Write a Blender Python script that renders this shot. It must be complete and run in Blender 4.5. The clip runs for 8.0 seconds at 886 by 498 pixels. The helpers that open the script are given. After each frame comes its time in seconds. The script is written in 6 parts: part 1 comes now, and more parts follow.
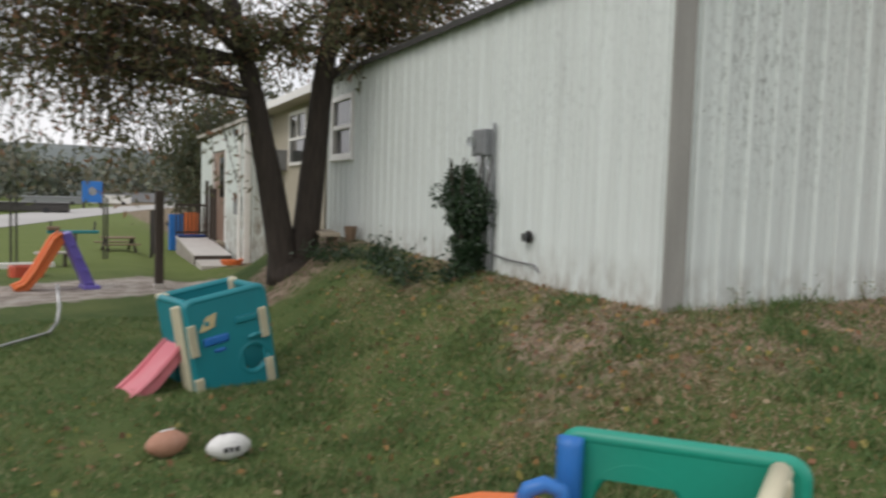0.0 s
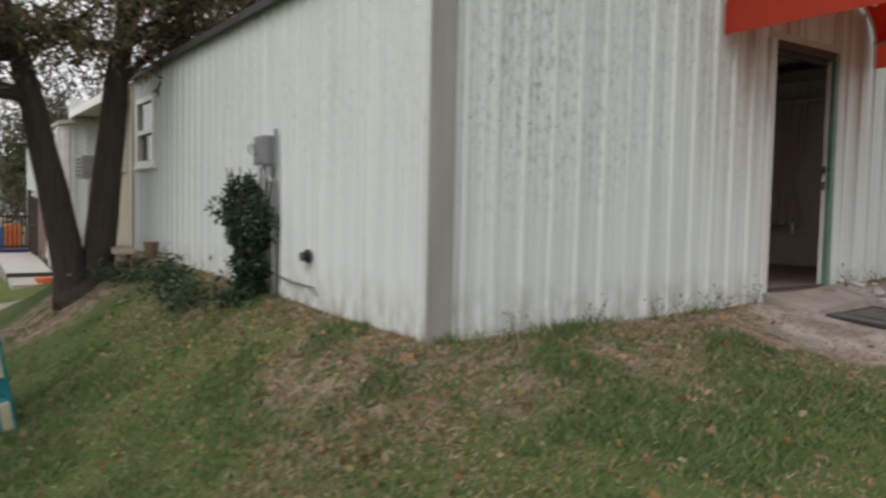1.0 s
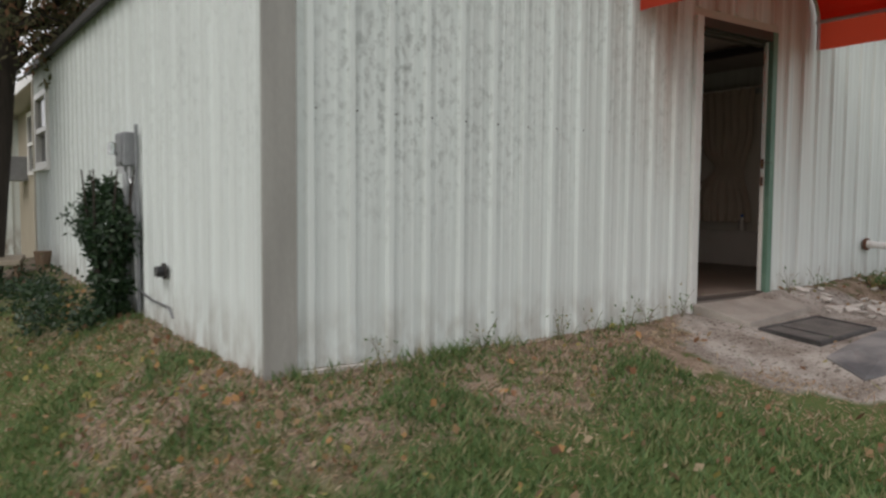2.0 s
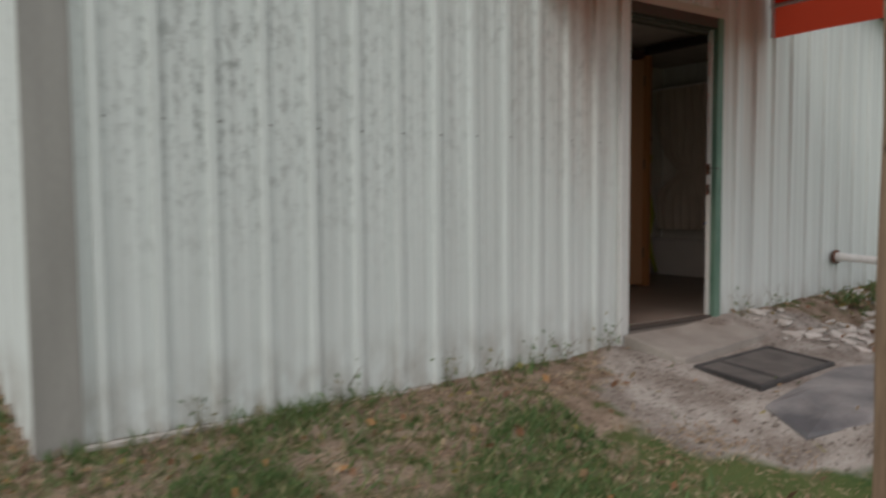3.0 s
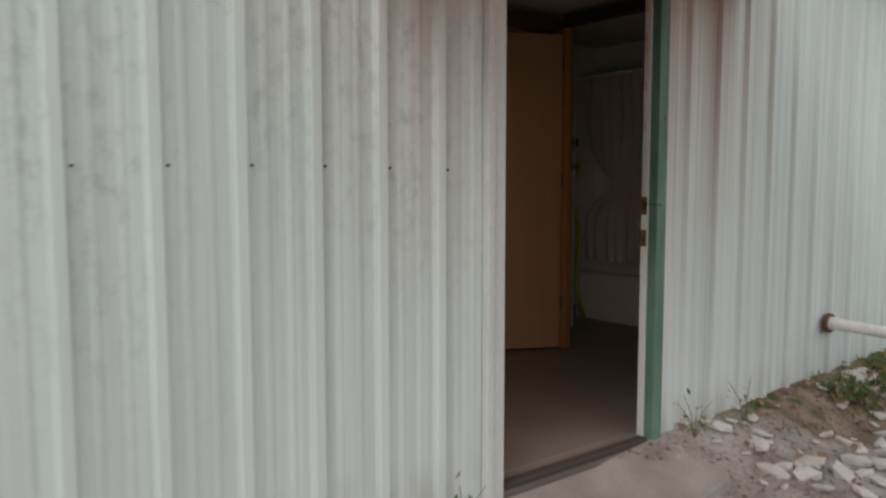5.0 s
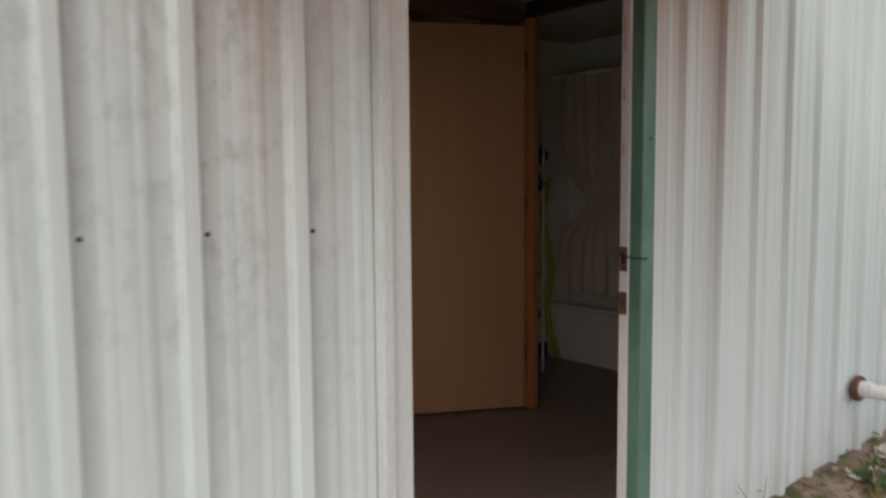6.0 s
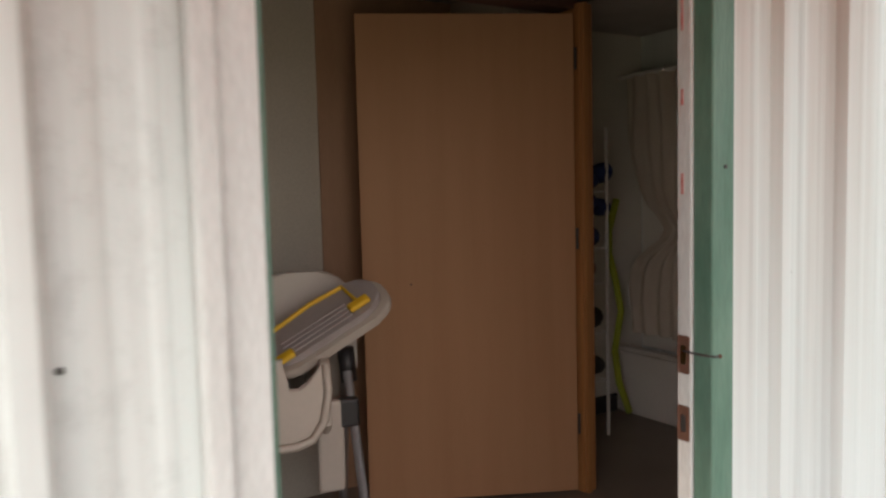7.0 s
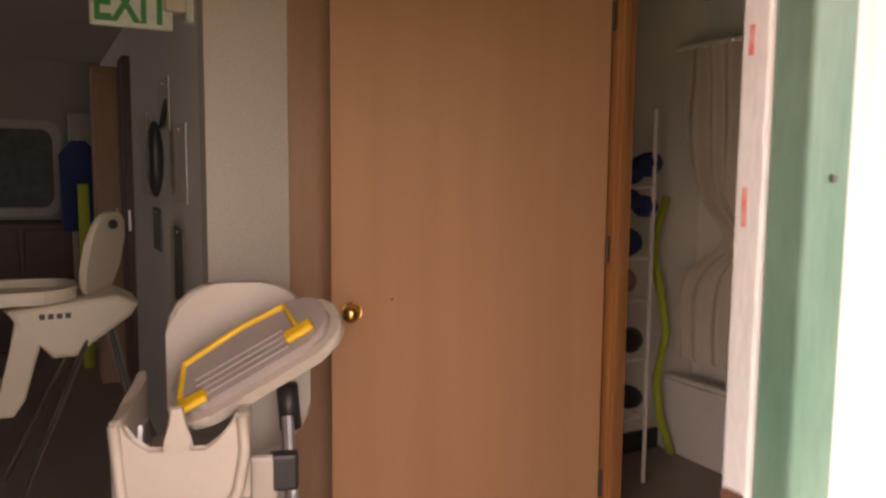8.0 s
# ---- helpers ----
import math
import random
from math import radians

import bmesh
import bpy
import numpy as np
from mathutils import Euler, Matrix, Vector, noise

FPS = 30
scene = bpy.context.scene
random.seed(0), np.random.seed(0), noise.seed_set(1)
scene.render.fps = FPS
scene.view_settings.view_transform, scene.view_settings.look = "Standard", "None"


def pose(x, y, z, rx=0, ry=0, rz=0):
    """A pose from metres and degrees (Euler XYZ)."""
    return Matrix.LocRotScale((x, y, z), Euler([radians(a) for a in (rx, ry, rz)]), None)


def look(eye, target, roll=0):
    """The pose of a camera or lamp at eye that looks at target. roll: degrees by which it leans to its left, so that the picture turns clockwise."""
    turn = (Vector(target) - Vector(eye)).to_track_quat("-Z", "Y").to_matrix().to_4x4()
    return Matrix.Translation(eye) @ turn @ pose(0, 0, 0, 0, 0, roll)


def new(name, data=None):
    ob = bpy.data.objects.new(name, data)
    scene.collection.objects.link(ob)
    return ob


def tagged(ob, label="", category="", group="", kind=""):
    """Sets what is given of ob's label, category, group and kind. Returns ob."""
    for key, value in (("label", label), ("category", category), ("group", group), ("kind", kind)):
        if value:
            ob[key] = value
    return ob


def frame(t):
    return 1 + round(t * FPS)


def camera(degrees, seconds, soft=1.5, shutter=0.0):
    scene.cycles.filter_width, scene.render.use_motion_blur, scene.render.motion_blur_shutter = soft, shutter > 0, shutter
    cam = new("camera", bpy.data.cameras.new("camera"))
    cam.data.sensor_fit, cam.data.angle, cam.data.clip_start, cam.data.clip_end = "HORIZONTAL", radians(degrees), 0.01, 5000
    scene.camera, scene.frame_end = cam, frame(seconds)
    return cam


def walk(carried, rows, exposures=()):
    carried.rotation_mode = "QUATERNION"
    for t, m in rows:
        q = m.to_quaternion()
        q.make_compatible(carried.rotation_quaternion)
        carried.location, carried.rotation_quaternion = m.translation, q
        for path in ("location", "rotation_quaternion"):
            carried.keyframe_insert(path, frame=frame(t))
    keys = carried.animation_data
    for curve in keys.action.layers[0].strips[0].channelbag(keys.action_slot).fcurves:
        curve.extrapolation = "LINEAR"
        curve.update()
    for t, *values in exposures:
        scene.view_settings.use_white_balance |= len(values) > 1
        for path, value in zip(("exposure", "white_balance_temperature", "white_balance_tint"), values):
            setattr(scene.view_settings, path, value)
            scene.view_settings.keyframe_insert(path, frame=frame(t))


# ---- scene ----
cam = camera(60.0, 8.0, soft=2.4, shutter=0.5)
# seconds, eye, yaw to the left, pitch up, lean
PATH = [
    (0, -6.607, -3.802, 0.600, -25.68, -3.81, 1.73),
    (0.5, -6.099, -3.700, 0.683, -29.90, -4.10, 0.89),
    (1, -5.580, -3.650, 0.697, -34.14, -3.27, 1.19),
    (1.5, -5.081, -3.556, 0.737, -35.84, -3.36, 0.88),
    (2.8, -3.798, -3.247, 0.837, -34.20, -4.00, -0.58),
    (3, -3.578, -3.210, 0.873, -34.98, -3.66, -0.41),
    (3.5, -3.047, -2.987, 0.895, -38.69, -3.64, -0.46),
    (3.8, -2.754, -2.825, 0.928, -38.82, -4.17, -0.77),
    (4, -2.566, -2.722, 0.929, -37.59, -4.32, -0.62),
    (4.5, -2.144, -2.374, 1.038, -37.15, -4.77, 0.16),
    (5.8, -1.164, -1.490, 1.280, -39.93, -4.74, -0.72),
    (6, -0.995, -1.413, 1.305, -39.20, -4.98, -0.45),
    (6.5, -0.619, -1.153, 1.360, -35.64, -3.49, -1.67),
    (7, -0.278, -0.954, 1.400, -32.34, -4.42, -1.42),
    (7.5, 0.044, -0.727, 1.381, -29.90, -4.99, -0.19),
    (8, 0.276, -0.491, 1.434, -27.97, -5.84, 0.54),
]


def stand(x, y, z, yaw, pitch, lean):
    yaw, pitch = radians(yaw), radians(pitch)
    ahead = Vector((-math.sin(yaw) * math.cos(pitch), math.cos(yaw) * math.cos(pitch), math.sin(pitch)))
    eye = Vector((x, y, z))
    return look(eye, eye + ahead, lean)


walk(cam, [(row[0], stand(*row[1:])) for row in PATH],
     exposures=[(0.0, 0.0, 6500, 12), (1.5, 0.0, 6550, 13), (2.8, -0.12, 6500, 13), (3.5, -0.17, 6450, 12), (4.5, -0.04, 6400, 11), (5.8, 0.35, 6400, 13), (6.5, 0.82, 6450, 14), (7.0, 1.34, 6550, 15), (7.5, 2.18, 7000, 21), (8.0, 2.7, 7400, 25)])

# ---- world and light ----
world = bpy.data.worlds.new("overcast_sky")
scene.world = world
world.use_nodes = True
wn, wl = world.node_tree.nodes, world.node_tree.links
wn.clear()
w_out, w_bg = wn.new("ShaderNodeOutputWorld"), wn.new("ShaderNodeBackground")
sky = wn.new("ShaderNodeTexSky")
sky.sky_type, sky.sun_disc = "NISHITA", False
sky.sun_elevation, sky.sun_rotation = radians(42), radians(250)
sky.dust_density, sky.air_density = 3.0, 1.0
clouds, ramp, mixer, coord = wn.new("ShaderNodeTexNoise"), wn.new("ShaderNodeValToRGB"), wn.new("ShaderNodeMix"), wn.new("ShaderNodeTexCoord")
clouds.inputs["Scale"].default_value, clouds.inputs["Detail"].default_value = 3.0, 5.0
ramp.color_ramp.elements[0].position, ramp.color_ramp.elements[0].color = 0.36, (0.72, 0.72, 0.72, 1)
ramp.color_ramp.elements[1].position, ramp.color_ramp.elements[1].color = 0.6, (0.97, 0.97, 0.97, 1)
mixer.data_type = "RGBA"
mixer.inputs["B"].default_value = (9.0, 9.0, 9.1, 1)
wl.new(coord.outputs["Generated"], clouds.inputs["Vector"])
wl.new(clouds.outputs["Fac"], ramp.inputs["Fac"])
wl.new(ramp.outputs["Color"], mixer.inputs["Factor"])
wl.new(sky.outputs["Color"], mixer.inputs["A"])
wl.new(mixer.outputs["Result"], w_bg.inputs["Color"])
w_bg.inputs["Strength"].default_value = 0.115
wl.new(w_bg.outputs["Background"], w_out.inputs["Surface"])

sun_data = bpy.data.lights.new("sun", "SUN")
sun_data.energy, sun_data.angle, sun_data.color = 0.8, radians(25), (1.0, 0.96, 0.9)
sun = new("sun", sun_data)
sun.matrix_world = look((-20, -9, 22), (0, 0, 0))

# daylight that enters by the doorway and by the side window
for name, at, aim, size_x, size_y, watts, tint in (("doorway_daylight", (0.49, 0.27, 1.1), (1.35, 2.0, 0.25), 0.7, 1.8, 1.75, (1.0, 0.79, 0.63)), ("window_daylight", (-2.7, 6.4, 1.55), (0.6, 4.2, 2.1), 0.6, 0.7, 2.2, (1.0, 0.97, 0.93))):
    lamp = bpy.data.lights.new(name, "AREA")
    lamp.shape, lamp.size, lamp.size_y, lamp.energy, lamp.color = "RECTANGLE", size_x, size_y, watts, tint
    new(name, lamp).matrix_world = look(at, aim)


# ---- materials ----
def material(name, colour, rough=0.6, metal=0.0, second=None, scale=6.0, stretch=(1, 1, 1), fine=60.0, bump=0.15, amount=0.5, jitter=0.0, spec=0.5):
    """A surface with stains at one scale and grain at another; jitter varies it from piece to piece."""
    m = bpy.data.materials.new(name)
    m.use_nodes = True
    n, l = m.node_tree.nodes, m.node_tree.links
    b = n["Principled BSDF"]
    b.inputs["Roughness"].default_value, b.inputs["Metallic"].default_value = rough, metal
    b.inputs["Specular IOR Level"].default_value = spec
    tc, mp = n.new("ShaderNodeTexCoord"), n.new("ShaderNodeMapping")
    mp.inputs["Scale"].default_value = stretch
    l.new(tc.outputs["Object"], mp.inputs["Vector"])
    big, small = n.new("ShaderNodeTexNoise"), n.new("ShaderNodeTexNoise")
    big.inputs["Scale"].default_value, big.inputs["Detail"].default_value = scale, 6
    small.inputs["Scale"].default_value, small.inputs["Detail"].default_value = fine, 3
    for t in (big, small):
        l.new(mp.outputs["Vector"], t.inputs["Vector"])
    second = second or tuple(c * 0.72 for c in colour)
    cr = n.new("ShaderNodeValToRGB")
    cr.color_ramp.elements[0].position, cr.color_ramp.elements[1].position = 0.35, 0.68
    l.new(big.outputs["Fac"], cr.inputs["Fac"])
    mx = n.new("ShaderNodeMix")
    mx.data_type = "RGBA"
    mx.inputs["A"].default_value, mx.inputs["B"].default_value = (*colour, 1), (*second, 1)
    mul = n.new("ShaderNodeMath")
    mul.operation = "MULTIPLY"
    mul.inputs[1].default_value = amount
    l.new(cr.outputs["Color"], mul.inputs[0])
    l.new(mul.outputs[0], mx.inputs["Factor"])
    grain = n.new("ShaderNodeHueSaturation")
    val = n.new("ShaderNodeMapRange")
    grain_by = 0.05 if bump < 0.06 else 0.18
    val.inputs["To Min"].default_value, val.inputs["To Max"].default_value = 1 - grain_by, 1 + grain_by
    l.new(small.outputs["Fac"], val.inputs["Value"])
    l.new(mx.outputs["Result"], grain.inputs["Color"])
    if jitter:
        info, add = n.new("ShaderNodeObjectInfo"), n.new("ShaderNodeMath")
        geo, add2 = n.new("ShaderNodeNewGeometry"), n.new("ShaderNodeMath")
        add.operation, add2.operation = "MULTIPLY_ADD", "MULTIPLY_ADD"
        add.inputs[1].default_value = add2.inputs[1].default_value = jitter
        l.new(info.outputs["Random"], add.inputs[0])
        l.new(val.outputs["Result"], add.inputs[2])
        l.new(geo.outputs["Random Per Island"], add2.inputs[0])
        l.new(add.outputs[0], add2.inputs[2])
        l.new(add2.outputs[0], grain.inputs["Value"])
    else:
        l.new(val.outputs["Result"], grain.inputs["Value"])
    l.new(grain.outputs["Color"], b.inputs["Base Color"])
    bp = n.new("ShaderNodeBump")
    bp.inputs["Strength"].default_value, bp.inputs["Distance"].default_value = bump, 0.01
    l.new(small.outputs["Fac"], bp.inputs["Height"])
    l.new(bp.outputs["Normal"], b.inputs["Normal"])
    return m


def siding(name, white, dirt, mould_amount):
    """Painted corrugated steel: vertical run-off streaks, mildew spots, splashed dirt near the foot, canopy shade and
    stains by the door.
    """
    m = bpy.data.materials.new(name)
    m.use_nodes = True
    n, l = m.node_tree.nodes, m.node_tree.links
    b = n["Principled BSDF"]
    b.inputs["Roughness"].default_value = 0.5
    b.inputs["Specular IOR Level"].default_value = 0.3
    geo = n.new("ShaderNodeNewGeometry")

    def tex(scale, stretch, detail=5, rough=0.55):
        mp, t = n.new("ShaderNodeMapping"), n.new("ShaderNodeTexNoise")
        mp.inputs["Scale"].default_value = stretch
        t.inputs["Scale"].default_value, t.inputs["Detail"].default_value, t.inputs["Roughness"].default_value = scale, detail, rough
        l.new(geo.outputs["Position"], mp.inputs["Vector"])
        l.new(mp.outputs["Vector"], t.inputs["Vector"])
        return t.outputs["Fac"]

    def ramp_of(fac, lo, hi, out=1.0):
        r = n.new("ShaderNodeMapRange")
        r.inputs["From Min"].default_value, r.inputs["From Max"].default_value, r.inputs["To Max"].default_value = lo, hi, out
        l.new(fac, r.inputs["Value"])
        return r.outputs["Result"]

    def math_of(op, a, c):
        k = n.new("ShaderNodeMath")
        k.operation = op
        for i, v in enumerate((a, c)):
            if isinstance(v, float):
                k.inputs[i].default_value = v
            else:
                l.new(v, k.inputs[i])
        return k.outputs[0]

    def layer(below, colour, fac):
        mx = n.new("ShaderNodeMix")
        mx.data_type = "RGBA"
        if isinstance(below, tuple):
            mx.inputs["A"].default_value = (*below, 1)
        else:
            l.new(below, mx.inputs["A"])
        mx.inputs["B"].default_value = (*colour, 1)
        l.new(fac, mx.inputs["Factor"])
        return mx.outputs["Result"]

    sep = n.new("ShaderNodeSeparateXYZ")
    l.new(geo.outputs["Position"], sep.inputs[0])
    streak = ramp_of(tex(1.0, (14, 14, 0.35)), 0.42, 0.75, 0.6)
    thin = ramp_of(tex(1.0, (70, 70, 0.6)), 0.5, 0.8, 0.22)
    spots = ramp_of(tex(20.0, (1.2, 1.2, 0.75), 5, 0.7), 0.49, 0.66)
    patch = ramp_of(tex(1.1, (1, 1, 0.5), 3), 0.33, 0.62)
    mould = math_of("MULTIPLY", math_of("MULTIPLY", spots, patch), mould_amount)
    if mould_amount > 0.5:
        pan = ramp_of(sep.outputs["Y"], -0.0125, -0.004)
        mould, streak = math_of("MULTIPLY", mould, ramp_of(pan, -0.3, 1.0)), math_of("MULTIPLY", streak, ramp_of(pan, -0.35, 1.0))
    mould = math_of("MULTIPLY", mould, ramp_of(sep.outputs["Z"], 0.35, 1.2))
    mould = math_of("MULTIPLY", mould, ramp_of(sep.outputs["X"], 0.4, -0.6))
    # canopy's reddish shade painted into the upper wall, along with stains by the door
    canopy_shade_stains = math_of("MULTIPLY", ramp_of(tex(1.0, (9, 9, 0.25), 4), 0.36, 0.72, 0.85), ramp_of(sep.outputs["Z"], 0.75, 2.0))
    canopy_shade_stains = math_of("MULTIPLY", canopy_shade_stains, math_of("MULTIPLY", ramp_of(sep.outputs["X"], -1.0, -0.3), ramp_of(sep.outputs["X"], 1.95, 1.3)))
    foot = math_of("MULTIPLY", ramp_of(sep.outputs["Z"], 0.28, -0.12), ramp_of(tex(9.0, (1, 1, 0.5)), 0.38, 0.7, 0.8))
    col = layer(white, dirt, streak)
    col = layer(col, tuple(c * 0.8 for c in dirt), thin)
    col = layer(col, (0.16, 0.17, 0.16), mould)
    col = layer(col, (0.36, 0.25, 0.19), canopy_shade_stains)
    col = layer(col, (0.2, 0.15, 0.1), foot)
    l.new(col, b.inputs["Base Color"])
    bp = n.new("ShaderNodeBump")
    bp.inputs["Strength"].default_value, bp.inputs["Distance"].default_value = 0.25, 0.004
    l.new(tex(5.0, (1, 1, 0.4)), bp.inputs["Height"])
    l.new(bp.outputs["Normal"], b.inputs["Normal"])
    return m


def ground_material():
    """Lawn, its far part painted as if sunlit, with worn brown ground beside the walls, bare grit by the entrance and a
    pale gravel patch.
    """
    m = bpy.data.materials.new("lawn_and_soil")
    m.use_nodes = True
    n, l = m.node_tree.nodes, m.node_tree.links
    b = n["Principled BSDF"]
    b.inputs["Roughness"].default_value = 0.95
    b.inputs["Specular IOR Level"].default_value = 0.15
    geo = n.new("ShaderNodeNewGeometry")
    att = n.new("ShaderNodeAttribute")
    att.attribute_name = "cover"
    sep = n.new("ShaderNodeSeparateColor")
    l.new(att.outputs["Color"], sep.inputs[0])

    def tex(scale, detail=6):
        t = n.new("ShaderNodeTexNoise")
        t.inputs["Scale"].default_value, t.inputs["Detail"].default_value = scale, detail
        l.new(geo.outputs["Position"], t.inputs["Vector"])
        return t.outputs["Fac"]

    def ramp_of(fac, lo, hi):
        r = n.new("ShaderNodeMapRange")
        r.inputs["From Min"].default_value, r.inputs["From Max"].default_value = lo, hi
        l.new(fac, r.inputs["Value"])
        return r.outputs["Result"]

    def mix(a, c, fac):
        mx = n.new("ShaderNodeMix")
        mx.data_type = "RGBA"
        for k, v in (("A", a), ("B", c)):
            if isinstance(v, tuple):
                mx.inputs[k].default_value = (*v, 1)
            else:
                l.new(v, mx.inputs[k])
        l.new(fac, mx.inputs["Factor"])
        return mx.outputs["Result"]

    def plus(a, c, k):
        q = n.new("ShaderNodeMath")
        q.operation = "MULTIPLY_ADD"
        l.new(a, q.inputs[0])
        q.inputs[1].default_value = k
        l.new(c, q.inputs[2])
        return q.outputs[0]

    lawn = mix((0.051, 0.091, 0.027), (0.116, 0.146, 0.051), ramp_of(tex(1.3), 0.35, 0.7))
    lawn = mix(lawn, (0.159, 0.152, 0.061), ramp_of(tex(45.0, 3), 0.52, 0.75))
    soil = mix((0.2, 0.145, 0.105), (0.36, 0.285, 0.215), ramp_of(tex(8.0), 0.35, 0.7))
    soil = mix(soil, (0.06, 0.042, 0.03), ramp_of(tex(60.0, 3), 0.55, 0.7))
    soil = mix(soil, (0.085, 0.1, 0.036), ramp_of(tex(7.0, 8), 0.5, 0.62))
    grit = mix((0.41, 0.375, 0.335), (0.24, 0.205, 0.175), ramp_of(tex(4.0, 8), 0.42, 0.62))
    grit = mix(grit, (0.45, 0.42, 0.38), ramp_of(tex(90.0, 3), 0.57, 0.7))
    grit = mix(grit, (0.09, 0.07, 0.055), ramp_of(tex(38.0, 5), 0.56, 0.68))
    ragged = tex(4.0, 8)
    # blue cover: open-sky light on the far lawn, put in as brighter green
    lawn = mix(lawn, (0.15, 0.19, 0.055), sep.outputs["Blue"])
    col = mix(lawn, soil, ramp_of(plus(tex(2.2, 6), sep.outputs["Red"], 0.75), 0.71, 0.92))
    col = mix(col, grit, ramp_of(plus(ragged, sep.outputs["Green"], 0.8), 0.78, 0.95))
    l.new(col, b.inputs["Base Color"])
    bp = n.new("ShaderNodeBump")
    bp.inputs["Strength"].default_value, bp.inputs["Distance"].default_value = 0.8, 0.03
    l.new(tex(35.0, 6), bp.inputs["Height"])
    l.new(bp.outputs["Normal"], b.inputs["Normal"])
    return m


def leafy(name, colours, rough=0.6, through_light=0.25):
    """Leaves: each one takes its own colour from the row of colours."""
    m = bpy.data.materials.new(name)
    m.use_nodes = True
    n, l = m.node_tree.nodes, m.node_tree.links
    b = n["Principled BSDF"]
    b.inputs["Roughness"].default_value = rough
    geo, r = n.new("ShaderNodeNewGeometry"), n.new("ShaderNodeValToRGB")
    e = r.color_ramp.elements
    while len(e) < len(colours):
        e.new(0.5)
    for i, c in enumerate(colours):
        e[i].position, e[i].color = i / len(colours), (*c, 1)
    r.color_ramp.interpolation = "CONSTANT"
    l.new(geo.outputs["Random Per Island"], r.inputs["Fac"])
    l.new(r.outputs["Color"], b.inputs["Base Color"])
    tr, mx = n.new("ShaderNodeBsdfTranslucent"), n.new("ShaderNodeMixShader")
    l.new(r.outputs["Color"], tr.inputs["Color"])
    mx.inputs["Fac"].default_value = through_light
    l.new(b.outputs["BSDF"], mx.inputs[1])
    l.new(tr.outputs["BSDF"], mx.inputs[2])
    l.new(mx.outputs["Shader"], n["Material Output"].inputs["Surface"])
    return m


def fabric(name, colour, through_light):
    m = material(name, colour, 0.55, second=tuple(c * 0.7 for c in colour), scale=3, fine=300, bump=0.1)
    n, l = m.node_tree.nodes, m.node_tree.links
    tr, mx = n.new("ShaderNodeBsdfTranslucent"), n.new("ShaderNodeMixShader")
    tr.inputs["Color"].default_value = (*colour, 1)
    mx.inputs["Fac"].default_value = through_light
    l.new(n["Principled BSDF"].outputs["BSDF"], mx.inputs[1])
    l.new(tr.outputs["BSDF"], mx.inputs[2])
    l.new(mx.outputs["Shader"], n["Material Output"].inputs["Surface"])
    return m


def glass(name, tint=(0.8, 0.85, 0.85)):
    m = bpy.data.materials.new(name)
    m.use_nodes = True
    b = m.node_tree.nodes["Principled BSDF"]
    b.inputs["Roughness"].default_value, b.inputs["Transmission Weight"].default_value = 0.02, 1.0
    b.inputs["Base Color"].default_value = (*tint, 1)
    return m


FRONT = siding("painted_steel_front", (0.66, 0.71, 0.685), (0.42, 0.445, 0.43), 0.57)
SIDE = siding("painted_steel_side", (0.71, 0.76, 0.735), (0.56, 0.59, 0.575), 0.2)
TRIM = material("beige_trim", (0.31, 0.305, 0.28), 0.5, second=(0.24, 0.235, 0.215), scale=3, stretch=(4, 4, 0.4), amount=0.7)
WHITE_TRIM = material("white_trim", (0.6, 0.615, 0.59), 0.5, second=(0.5, 0.49, 0.46), scale=5, stretch=(3, 3, 0.6), amount=0.3)
GREEN_PAINT = material("worn_green_paint", (0.075, 0.165, 0.115), 0.6, second=(0.145, 0.245, 0.185), scale=7, stretch=(2, 2, 0.5), amount=0.8)
RED_PAINT = material("red_paint", (0.55, 0.14, 0.12), 0.6, second=(0.6, 0.4, 0.37), scale=40, amount=0.9)
CANVAS = fabric("red_canvas", (0.66, 0.075, 0.035), 0.6)
STEEL = material("galvanised_steel", (0.55, 0.56, 0.57), 0.35, 0.8, scale=10)
DARK_STEEL = material("dark_steel", (0.08, 0.075, 0.07), 0.5, 0.6)
BRASS = material("brass", (0.75, 0.48, 0.18), 0.22, 1.0, scale=12, bump=0.02)
CHROME = material("chrome", (0.7, 0.7, 0.72), 0.2, 1.0, bump=0.02)
TIMBER = material("weathered_timber", (0.24, 0.165, 0.105), 0.8, second=(0.13, 0.085, 0.055), scale=5, stretch=(9, 9, 0.7), fine=30, bump=0.4, amount=0.8)
DARK_TIMBER = material("dark_timber", (0.06, 0.045, 0.035), 0.8, scale=5, stretch=(8, 8, 0.7), bump=0.3)
KNOT = material("timber_knot", (0.05, 0.03, 0.02), 0.8)
DOOR_WOOD = material("brown_door_veneer", (0.42, 0.235, 0.125), 0.62, second=(0.36, 0.19, 0.095), scale=2.5, stretch=(6, 6, 0.35), fine=80, bump=0.04, amount=0.45, spec=0.3)
CASING_WOOD = material("orange_pine", (0.4, 0.19, 0.07), 0.4, second=(0.28, 0.12, 0.045), scale=4, stretch=(9, 9, 0.5), fine=60, bump=0.06)
PANEL_WOOD = material("tan_panel", (0.38, 0.23, 0.14), 0.5, second=(0.32, 0.18, 0.11), scale=3, stretch=(6, 6, 0.4))
PLASTER = material("cream_wall", (0.5, 0.46, 0.39), 0.7, second=(0.42, 0.385, 0.32), scale=2, fine=120, bump=0.08)
HALL_PAINT = material("pale_grey_hall_paint", (0.68, 0.655, 0.64), 0.5, second=(0.56, 0.54, 0.53), scale=2, fine=90, bump=0.05)
